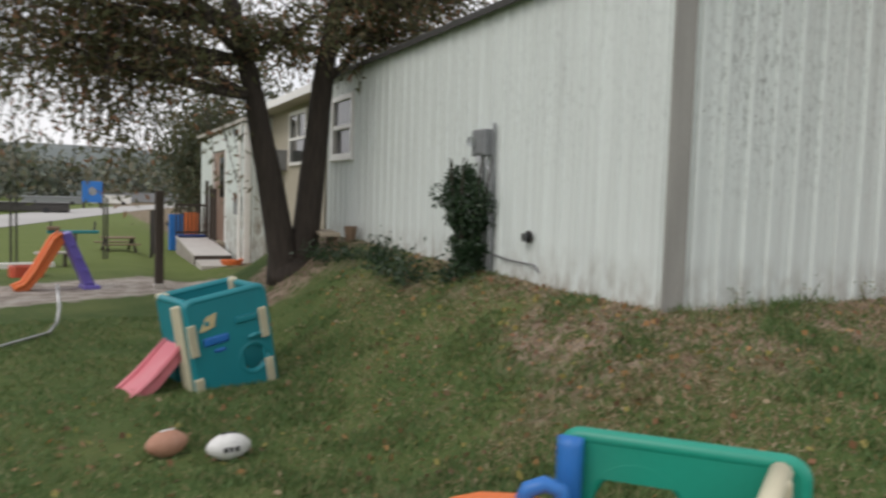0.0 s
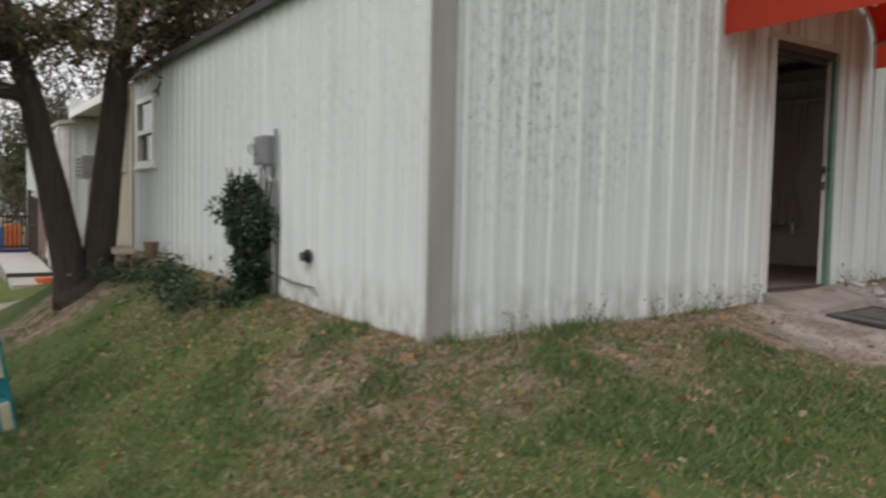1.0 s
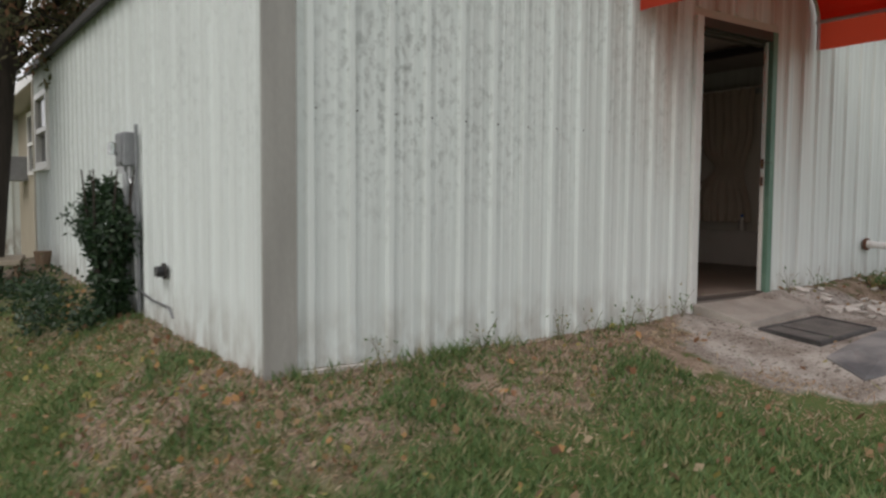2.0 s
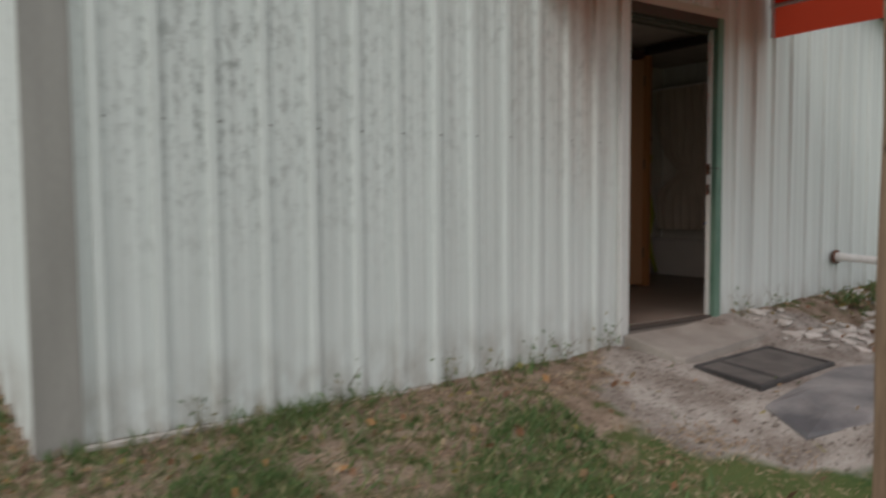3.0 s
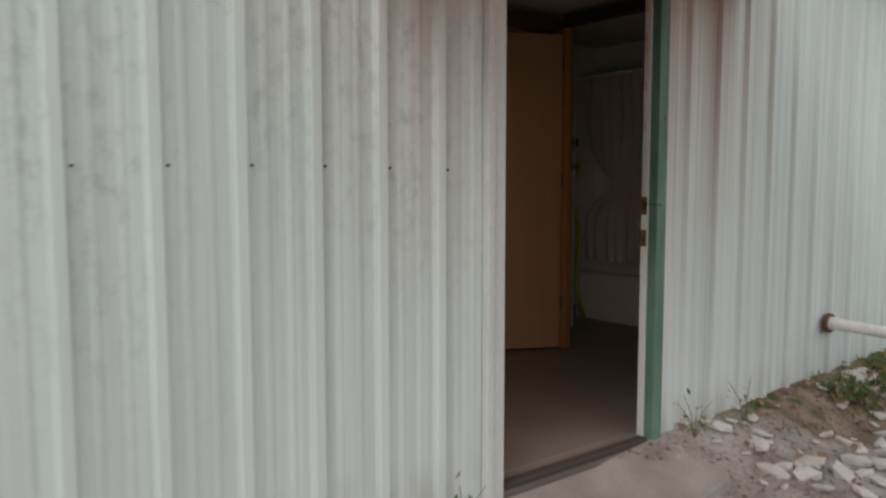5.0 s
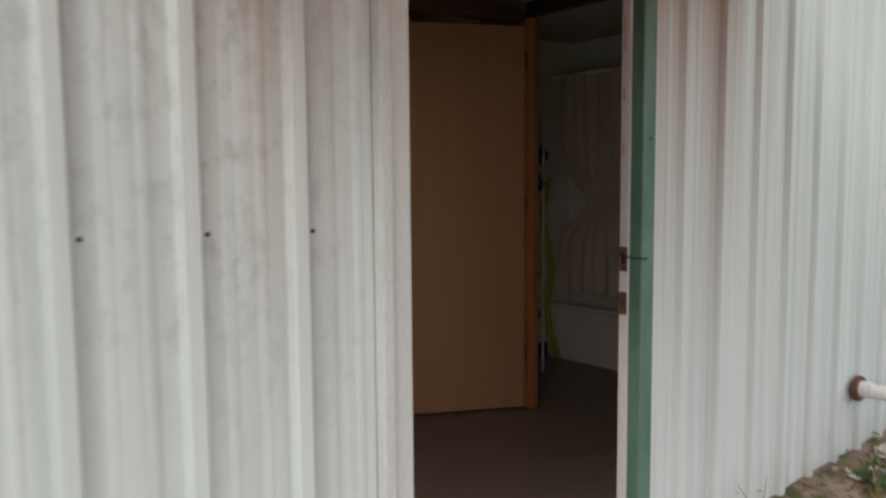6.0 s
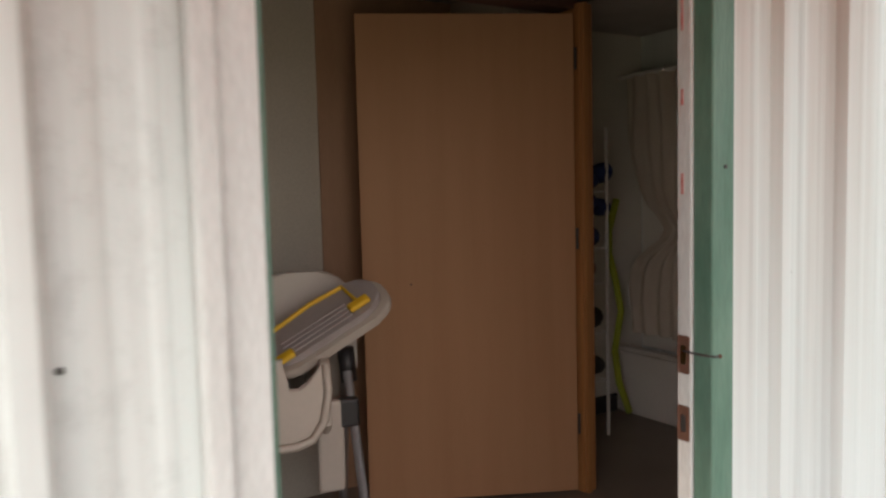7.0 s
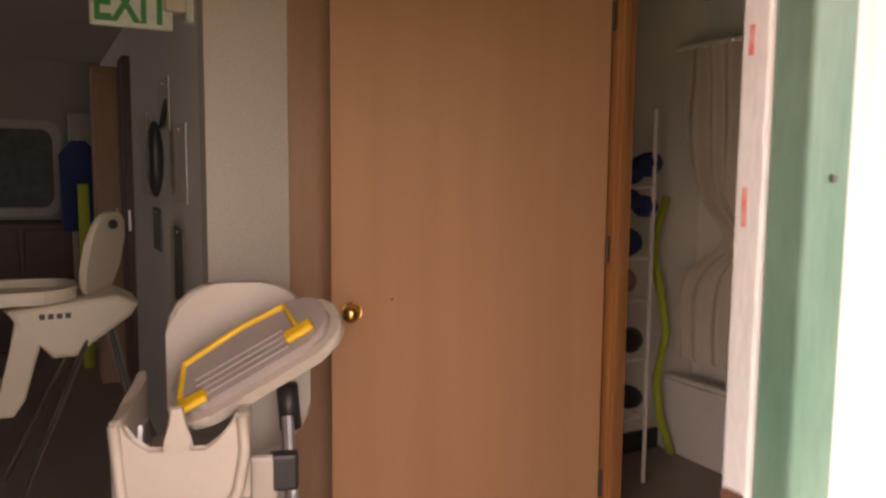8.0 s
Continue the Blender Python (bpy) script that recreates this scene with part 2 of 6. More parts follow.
BATH_PAINT = material("white_bath_paint", (0.8, 0.77, 0.7), 0.5, second=(0.72, 0.69, 0.62), scale=2, fine=90, bump=0.05)
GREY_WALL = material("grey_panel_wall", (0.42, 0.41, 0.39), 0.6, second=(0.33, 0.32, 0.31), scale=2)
CEILING_MAT = material("ceiling_board", (0.5, 0.48, 0.45), 0.8, second=(0.38, 0.36, 0.33), scale=4, fine=140, bump=0.2)
VINYL = material("brown_vinyl_floor", (0.22, 0.187, 0.158), 0.45, second=(0.16, 0.133, 0.11), scale=3, fine=90, bump=0.05)
CONCRETE = material("worn_concrete", (0.36, 0.33, 0.29), 0.9, second=(0.24, 0.21, 0.18), scale=4, fine=70, bump=0.35, amount=0.8)
CREAM_SIDING = material("cream_siding", (0.5, 0.46, 0.37), 0.6, second=(0.42, 0.38, 0.3), scale=3, stretch=(3, 3, 0.5))
TAN_DOOR = material("tan_painted_door", (0.3, 0.2, 0.15), 0.5, second=(0.24, 0.16, 0.12), scale=3)
PALE_TIMBER = material("sun_bleached_timber", (0.4, 0.34, 0.26), 0.85, second=(0.28, 0.23, 0.17), scale=6, stretch=(1, 8, 8), fine=50, bump=0.3)
PALE_DECK = material("pale_deck_paint", (0.58, 0.55, 0.52), 0.7, second=(0.46, 0.43, 0.4), scale=4)
PALE_CONCRETE = material("pale_concrete", (0.5, 0.47, 0.43), 0.9, second=(0.36, 0.33, 0.3), scale=3, fine=70, bump=0.3)
RUBBER = material("dark_rubber_mat", (0.035, 0.033, 0.032), 0.75, second=(0.09, 0.085, 0.08), scale=6, fine=150, bump=0.5, amount=0.8)
RUBBER_FACE = material("dusty_mat_face", (0.1, 0.092, 0.085), 0.9, second=(0.17, 0.155, 0.14), scale=6, fine=200, bump=0.6, amount=0.8)
BARK = material("dark_bark", (0.035, 0.027, 0.021), 0.9, second=(0.065, 0.05, 0.04), scale=6, stretch=(4, 4, 0.6), fine=40, bump=0.9, amount=0.8)
STONE = material("limestone", (0.5, 0.47, 0.43), 0.9, second=(0.36, 0.33, 0.29), scale=8, fine=60, bump=0.5, jitter=0.12)
PVC = material("white_pvc", (0.84, 0.83, 0.8), 0.35, second=(0.74, 0.72, 0.67), scale=8)
YELLOW_PVC = material("yellowed_pipe", (0.6, 0.5, 0.28), 0.5, second=(0.42, 0.32, 0.17), scale=10)
RUST = material("rust", (0.13, 0.06, 0.035), 0.85, second=(0.1, 0.045, 0.03), scale=20)
TEAL = material("teal_plastic", (0.012, 0.225, 0.265), 0.42, second=(0.016, 0.185, 0.22), scale=3, bump=0.05)
GREEN_PLASTIC = material("green_plastic", (0.01, 0.29, 0.2), 0.38, second=(0.014, 0.24, 0.17), scale=3, bump=0.04)
BLUE = material("blue_plastic", (0.025, 0.17, 0.52), 0.38, scale=4, bump=0.04)
CREAM = material("cream_plastic", (0.62, 0.58, 0.42), 0.45, second=(0.5, 0.46, 0.33), scale=5, bump=0.05)
PINK = material("faded_pink_plastic", (0.62, 0.16, 0.2), 0.45, second=(0.66, 0.28, 0.3), scale=4, bump=0.05)
RED_PLASTIC = material("faded_red_plastic", (0.55, 0.075, 0.035), 0.45, second=(0.5, 0.12, 0.07), scale=4, bump=0.05)
ORANGE = material("orange_plastic", (0.75, 0.17, 0.04), 0.42, second=(0.65, 0.2, 0.07), scale=4, bump=0.05)
PURPLE = material("purple_plastic", (0.13, 0.1, 0.42), 0.42, second=(0.18, 0.14, 0.45), scale=4, bump=0.05)
WHITE_PLASTIC = material("white_plastic", (0.45, 0.415, 0.365), 0.4, second=(0.41, 0.375, 0.33), scale=4, bump=0.03)
BEIGE_PLASTIC = material("cream_highchair_plastic", (0.6, 0.54, 0.42), 0.4, second=(0.52, 0.46, 0.35), scale=4, bump=0.03)
GREY_PAD = material("grey_pad", (0.34, 0.31, 0.3), 0.85, second=(0.27, 0.25, 0.25), scale=10, fine=250, bump=0.3)
YELLOW = material("yellow_trim", (0.75, 0.48, 0.02), 0.5, scale=8)
BLACK = material("black_plastic", (0.02, 0.02, 0.022), 0.45, scale=8)
TUBE = material("grey_tube", (0.3, 0.3, 0.31), 0.35, 0.6, scale=8)
BALL_TAN = material("tan_leather", (0.4, 0.2, 0.13), 0.6, second=(0.5, 0.3, 0.22), scale=9, bump=0.2)
BALL_WHITE = material("white_ball_skin", (0.72, 0.72, 0.7), 0.5, second=(0.5, 0.5, 0.48), scale=9, bump=0.2)
ENAMEL = material("white_enamel", (0.72, 0.7, 0.66), 0.25, second=(0.6, 0.58, 0.54), scale=3, bump=0.02)
CURTAIN = material("beige_curtain", (0.56, 0.5, 0.42), 0.85, second=(0.48, 0.42, 0.35), scale=5, fine=200)
NAVY = material("navy_cloth", (0.02, 0.045, 0.16), 0.8, scale=9)
LIME = material("lime_foam", (0.42, 0.5, 0.05), 0.8, scale=9)
PAPER = material("paper", (0.6, 0.59, 0.56), 0.85, second=(0.45, 0.44, 0.42), scale=12)
DARK_PAPER = material("dark_poster", (0.1, 0.11, 0.11), 0.7, second=(0.2, 0.2, 0.19), scale=14)
DARK_WOOD = material("dark_red_wood", (0.09, 0.045, 0.035), 0.5, scale=4)
SIGN_GREEN = material("sign_green", (0.02, 0.24, 0.06), 0.5)
SIGN_WHITE = material("sign_white", (0.62, 0.66, 0.56), 0.5)
ROOF = material("roof_steel", (0.2, 0.2, 0.2), 0.5, 0.3, second=(0.12, 0.12, 0.12), scale=3)
FASCIA = material("dark_fascia", (0.06, 0.058, 0.055), 0.6)
ASPHALT = material("pale_road", (0.44, 0.43, 0.41), 0.9, second=(0.34, 0.33, 0.31), scale=0.3, fine=20)
METER_GREY = material("meter_grey", (0.3, 0.31, 0.32), 0.45, 0.4, scale=12)
SPRIG = material("dry_stalk", (0.16, 0.14, 0.09), 0.8, scale=20)
GLASS = glass("window_glass")
# tinted dark so the rooms behind the panes look unlit
DIM_GLASS = glass("darkened_window_glass", (0.2, 0.22, 0.22))
LEAVES = leafy("dark_oak_leaves", [(0.11, 0.12, 0.058), (0.15, 0.15, 0.07), (0.12, 0.125, 0.062), (0.2, 0.165, 0.09), (0.13, 0.14, 0.068), (0.17, 0.15, 0.08), (0.3, 0.16, 0.09)], 0.6, 0.6)
BUSH = leafy("holly_leaves", [(0.02, 0.045, 0.018), (0.03, 0.06, 0.025), (0.04, 0.075, 0.03), (0.022, 0.05, 0.022)], 0.4)
HEDGE = leafy("dark_tree_leaves", [(0.03, 0.045, 0.022), (0.045, 0.06, 0.03), (0.055, 0.07, 0.034), (0.07, 0.08, 0.04)], 0.6, 0.2)
GRASS = leafy("grass_blades", [(0.091, 0.159, 0.049), (0.122, 0.195, 0.061), (0.079, 0.140, 0.044), (0.268, 0.244, 0.122), (0.146, 0.201, 0.067), (0.110, 0.177, 0.055)], 0.7)
STRAW = leafy("straw_blades", [(0.42, 0.32, 0.21), (0.33, 0.25, 0.16), (0.5, 0.4, 0.28), (0.28, 0.2, 0.12), (0.4, 0.26, 0.17)], 0.8)
DRY = leafy("dry_leaves", [(0.27, 0.135, 0.07), (0.32, 0.21, 0.11), (0.18, 0.1, 0.06), (0.4, 0.31, 0.2), (0.25, 0.17, 0.1), (0.4, 0.22, 0.09), (0.34, 0.29, 0.09)], 0.8)
# distance haze is put into these leaf colours: greyer and paler greens
WOODS = leafy("hazed_far_foliage", [(0.15, 0.175, 0.14), (0.18, 0.195, 0.14), (0.2, 0.185, 0.135), (0.16, 0.18, 0.155)], 0.9, 0.1)
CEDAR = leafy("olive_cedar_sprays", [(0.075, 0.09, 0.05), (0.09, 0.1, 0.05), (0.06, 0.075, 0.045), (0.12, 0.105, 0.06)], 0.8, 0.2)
# blue-grey of the hill includes painted haze
HILL = material("hazed_wooded_hill", (0.12, 0.145, 0.14), 0.95, second=(0.15, 0.165, 0.15), scale=0.03, fine=0.4, bump=0.0)


# ---- mesh helpers ----
def link(name, bm, mat, parent=None, label="", smooth=False):
    me = bpy.data.meshes.new(name)
    bmesh.ops.recalc_face_normals(bm, faces=bm.faces)
    bm.to_mesh(me)
    bm.free()
    me.materials.append(mat)
    if smooth:
        me.shade_smooth()
    ob = new(name, me)
    if parent:
        ob.parent = parent
    return tagged(ob, label)


def part(name, bm, mat, parent, label="", smooth=False):
    return link(name, bm, mat, parent, label, smooth)


def thing(name, label, category, at=(0, 0, 0), turn=0.0, group=""):
    ob = new(name)
    ob.matrix_basis = pose(*at, 0, 0, turn)
    return tagged(ob, label, category, group)


def box(lo, hi, bevel=0.0, bm=None, m=None):
    bm = bm or bmesh.new()
    lo, hi = Vector(lo), Vector(hi)
    size, mid = hi - lo, (hi + lo) / 2
    made = bmesh.ops.create_cube(bm, size=1, matrix=(m or Matrix()) @ Matrix.Translation(mid) @ Matrix.Diagonal((*size, 1)))
    if bevel:
        edges = {e for v in made["verts"] for e in v.link_edges}
        bmesh.ops.bevel(bm, geom=list(edges), offset=bevel, segments=2, affect="EDGES", profile=0.5)
    return bm


def rod(points, radius, bm=None, sides=10, radii=None):
    """A tube through the points."""
    bm = bm or bmesh.new()
    pts = [Vector(p) for p in points]
    rings, side = [], None
    for i, p in enumerate(pts):
        way = (pts[min(i + 1, len(pts) - 1)] - pts[max(i - 1, 0)]).normalized()
        if side is None:
            side = way.orthogonal().normalized()
        side = (side - way * side.dot(way)).normalized()
        up = way.cross(side)
        r = radii[i] if radii else radius
        rings.append([bm.verts.new(p + r * (math.cos(a) * side + math.sin(a) * up)) for a in (2 * math.pi * k / sides for k in range(sides))])
    for a, b in zip(rings, rings[1:]):
        for k in range(sides):
            bm.faces.new((a[k], a[(k + 1) % sides], b[(k + 1) % sides], b[k]))
    bm.faces.new(rings[0][::-1])
    bm.faces.new(rings[-1])
    return bm


def prism(outline, depth, axis="y", at=0.0, bm=None, bevel=0.0):
    """A flat outline of (a, b) pairs pulled to a thickness along an axis."""
    bm = bm or bmesh.new()

    def put(a, b, c):
        return {"y": (a, c, b), "x": (c, a, b), "z": (a, b, c)}[axis]
    one = [bm.verts.new(put(a, b, at)) for a, b in outline]
    two = [bm.verts.new(put(a, b, at + depth)) for a, b in outline]
    faces = [bm.faces.new(one), bm.faces.new(two[::-1])]
    for i in range(len(one)):
        j = (i + 1) % len(one)
        bm.faces.new((one[i], two[i], two[j], one[j]))
    if bevel:
        edges = {e for f in faces for e in f.edges}
        bmesh.ops.bevel(bm, geom=list(edges), offset=bevel, segments=2, affect="EDGES", profile=0.5)
    return bm


def ball(centre, radii, bm=None, u=16, v=10, m=None):
    bm = bm or bmesh.new()
    bmesh.ops.create_uvsphere(bm, u_segments=u, v_segments=v, radius=1, matrix=(m or Matrix()) @ Matrix.Translation(centre) @ Matrix.Diagonal((*radii, 1)))
    return bm


def plate(outline, hole, depth, axis="y", at=0.0):
    """A flat plate with one hole through it: two rings of as many points, joined."""
    bm = bmesh.new()

    def put(a, b, c):
        return {"y": (a, c, b), "x": (c, a, b), "z": (a, b, c)}[axis]
    loops = [[bm.verts.new(put(a, b, c)) for a, b in ring] for c in (at, at + depth) for ring in (outline, hole)]
    n = len(outline)
    for i in range(n):
        j = (i + 1) % n
        o1, h1, o2, h2 = ([lp[i], lp[j]] for lp in loops)
        bm.faces.new((o1[0], o1[1], h1[1], h1[0]))
        bm.faces.new((o2[1], o2[0], h2[0], h2[1]))
        bm.faces.new((o1[1], o1[0], o2[0], o2[1]))
        bm.faces.new((h1[0], h1[1], h2[1], h2[0]))
    return bm


def rounded(w, h, r, n=6, cx=0.0, cz=0.0):
    out = []
    for k, (sx, sz) in enumerate(((1, -1), (1, 1), (-1, 1), (-1, -1))):
        for i in range(n):
            a = radians(-90 + 90 * k + 90 * i / (n - 1))
            out.append((cx + sx * (w / 2 - r) + r * math.cos(a), cz + sz * (h / 2 - r) + r * math.sin(a)))
    return out


def mesh_of(name, verts, faces, mat, parent=None, label="", category="", kind=""):
    me = bpy.data.meshes.new(name)
    me.from_pydata(verts, [], faces)
    me.materials.append(mat)
    ob = new(name, me)
    if parent:
        ob.parent = parent
    return tagged(ob, label, category, "", kind)


def leaves(name, centres, length, width, mat, seed, droop=0.0, parent=None, **tags):
    """Many small folded leaves round the centres given, one island each."""
    r = np.random.default_rng(seed)
    c = np.asarray(centres, float)
    n = len(c)
    way = r.normal(size=(n, 3))
    way[:, 2] -= droop
    way /= np.linalg.norm(way, axis=1, keepdims=True)
    across = np.cross(way, r.normal(size=(n, 3)))
    across /= np.linalg.norm(across, axis=1, keepdims=True)
    size = r.uniform(0.6, 1.35, (n, 1))
    tip, mid = c + way * length * size, c + way * length * size * 0.5
    a, b = mid + across * width * size * 0.5, mid - across * width * size * 0.5
    verts = np.stack([c, a, tip, b], 1).reshape(-1, 3)
    faces = (np.arange(n)[:, None] * 4 + np.arange(4)).tolist()
    return mesh_of(name, verts.tolist(), faces, mat, parent, **tags)


# ---- ground ----
LEFT, RIGHT, BACK, FLOOR, EAVE = -3.2, 3.3, 7.25, 0.07, 2.3


def smooth(a, b, v):
    t = min(max((v - a) / (b - a), 0.0), 1.0)
    return t * t * (3 - 2 * t)


def lie(x, y):
    """The ground's height: a bank that falls away from the building to the lawn."""
    foot = -0.09 + 0.04 * smooth(-3.2, 0, x) + 0.12 * smooth(0.0, 1.0, x) + 0.07 * smooth(1.0, 3.4, x) + 0.1 * smooth(0, 7, y) * smooth(0, -3.2, x)
    z = foot - 0.14 * max(0.0, -y) * (1 - 0.35 * smooth(-3.5, -9, y))
    z -= 0.95 * smooth(0, 1.95, LEFT - x) * math.exp(min(0.0, y) / 2.2)
    z -= 0.95 * smooth(7.4, 11.0, y) * (1 - smooth(0, 2.4, LEFT - x)) * smooth(0.5, -2.0, x)
    z += 0.06 * smooth(0.4, 1.3, -y) * smooth(-0.4, 0.4, x)
    far = max(abs(x) - 14, y - 16, -y - 10, 0) / 12
    k = min(1.0, far)
    z = z * (1 - k) + (-1.05) * k
    calm = 1 - 0.85 * smooth(-0.5, 0.1, x) * smooth(2.2, 1.2, x) * smooth(-2.0, -1.2, y)
    z += calm * (0.02 * noise.noise(Vector((x * 1.7, y * 1.7, 0))) + 0.008 * noise.noise(Vector((x * 7, y * 7, 3))))
    level = smooth(-0.55, -0.05, x) * smooth(2.7, 2.0, x) * smooth(-2.7, -2.0, y) * smooth(-0.05, -0.4, y)
    z += level * (-0.078 + 0.012 * (x - 0.4) + 0.025 * (y + 0.7) + 0.05 * (z + 0.08) - z)
    z += 0.055 * math.exp(-((x + 0.16) / 0.22) ** 2 - ((y + 0.22) / 0.3) ** 2)
    if LEFT + 0.12 < x < RIGHT - 0.12 and 0.12 < y < BACK - 0.12:
        z = -0.2
    return z


def axis_steps(parts):
    out = []
    for a, b, s in parts:
        n = max(1, round((b - a) / s))
        out += [a + (b - a) * i / n for i in range(n)]
    return out + [parts[-1][1]]


def make_ground():
    xs = axis_steps([(-900, -120, 130), (-120, -30, 15), (-30, -12, 2), (-12, -7.5, 0.4), (-7.5, 4.2, 0.11), (4.2, 12, 0.8), (12, 40, 5), (40, 900, 120)])
    ys = axis_steps([(-300, -40, 60), (-40, -8, 4), (-8, -4.6, 0.4), (-4.6, 1.0, 0.1), (1.0, 9, 0.18), (9, 24, 0.8), (24, 110, 6), (110, 1100, 110)])
    verts = [(x, y, lie(x, y)) for y in ys for x in xs]
    w = len(xs)
    faces = [(j * w + i, j * w + i + 1, (j + 1) * w + i + 1, (j + 1) * w + i) for j in range(len(ys) - 1) for i in range(w - 1)]
    ob = mesh_of("ground", verts, faces, ground_material(), label="mown lawn with worn brown soil beside the walls", category="ground", kind="structure")
    cover = ob.data.color_attributes.new("cover", "FLOAT_COLOR", "POINT")
    vals = []
    for x, y, z in verts:
        d_front = -y if y <= 0 else 9
        d_side = LEFT - x if x < LEFT else (0 if y > 0 else 9)
        near = min(d_front if x > LEFT - 0.5 else math.hypot(min(0, y), min(0, x - LEFT)), d_side if y > 0 else 9)
        soil = (0.6 * (1 - smooth(0.1, 1.5, near)) + 0.31 * (1 - smooth(0.9, 3.6, near))) * (0.86 - 0.4 * smooth(0.2, 1.2, y) * smooth(0, 0.3, LEFT - x))
        soil *= 1 - 0.75 * smooth(2.6, 3.4, x)
        soil = max(soil, 0.7 * (1 - smooth(0.6, 1.6, math.hypot(x + 4.03, y - 6.06))))
        door = math.hypot((x - 0.65) / 1.75, (y + 0.95) / 1.35)
        grit = 0.95 * (1 - smooth(0.55, 1.1, door))
        track = abs(y - 8.9 - 0.5 * (x + 6.5))
        grit = max(grit, 0.85 * (1 - smooth(0.7, 1.9, track)) * (1 - smooth(-4.4, -3.6, x)))
        # third channel paints the far lawn sunlit beyond y = 9
        vals += [soil, grit, 0.75 * smooth(9, 14, y), 1]
    cover.data.foreach_set("color", vals)
    ob.data.shade_smooth()


make_ground()


# ---- the metal building ----
PITCH, RIDGE_X = 0.2286, 0.05


def top_at(x):
    return EAVE + 0.26 * (RIDGE_X - LEFT - abs(x - RIDGE_X))


def rib_profile(a, b, phase):
    """Depth of the sheet along its run: one tall rib and two low ones in each pitch."""
    pts = []
    k = math.floor((a - phase) / PITCH) - 1
    while phase + k * PITCH < b + PITCH:
        c = phase + k * PITCH
        pts += [(c - 0.027, 0.0), (c - 0.015, 0.021), (c + 0.015, 0.021), (c + 0.027, 0.0)]
        for s in (0.079, 0.15):
            pts += [(c + s - 0.014, 0.0), (c + s - 0.005, 0.0022), (c + s + 0.005, 0.0022), (c + s + 0.014, 0.0)]
        k += 1
    inside = [(u, d) for u, d in pts if a < u < b]

    def depth(u):
        for (u0, d0), (u1, d1) in zip(pts, pts[1:]):
            if u0 <= u <= u1:
                return d0 + (d1 - d0) * (u - u0) / max(u1 - u0, 1e-6)
        return 0.0
    return [(a, depth(a)), *inside, (b, depth(b))]


def sheet(name, a, b, phase, foot, head, run, out, parent, mat):
    """One corrugated sheet from a to b: run maps (u, depth outward, z) to the world."""
    prof = rib_profile(a, b, phase)
    bm = bmesh.new()
    lows = [bm.verts.new(run(u, d + out, foot)) for u, d in prof]
    tops = [bm.verts.new(run(u, d + out, head(u))) for u, d in prof]
    for i in range(len(prof) - 1):
        bm.faces.new((lows[i], lows[i + 1], tops[i + 1], tops[i]))
    ends = [bm.verts.new(run(u, 0.0, z)) for u, z in ((a, foot), (b, foot), (b, head(b)), (a, head(a)))]
    bm.faces.new([ends[0], *lows, ends[1]])
    bm.faces.new([ends[3], *tops, ends[2]])
    bm.faces.new((ends[0], ends[3], tops[0], lows[0]))
    bm.faces.new((ends[1], ends[2], tops[-1], lows[-1]))
    bm.faces.new(ends)
    return part(name, bm, mat, parent)


def screw_mesh():
    bm = bmesh.new()
    bmesh.ops.create_cone(bm, cap_ends=True, segments=6, radius1=0.0055, radius2=0.004, depth=0.005, matrix=pose(0, -0.003, 0, 90))
    me = bpy.data.meshes.new("screw")
    bm.to_mesh(me)
    bm.free()
    me.materials.append(DARK_STEEL)
    return me


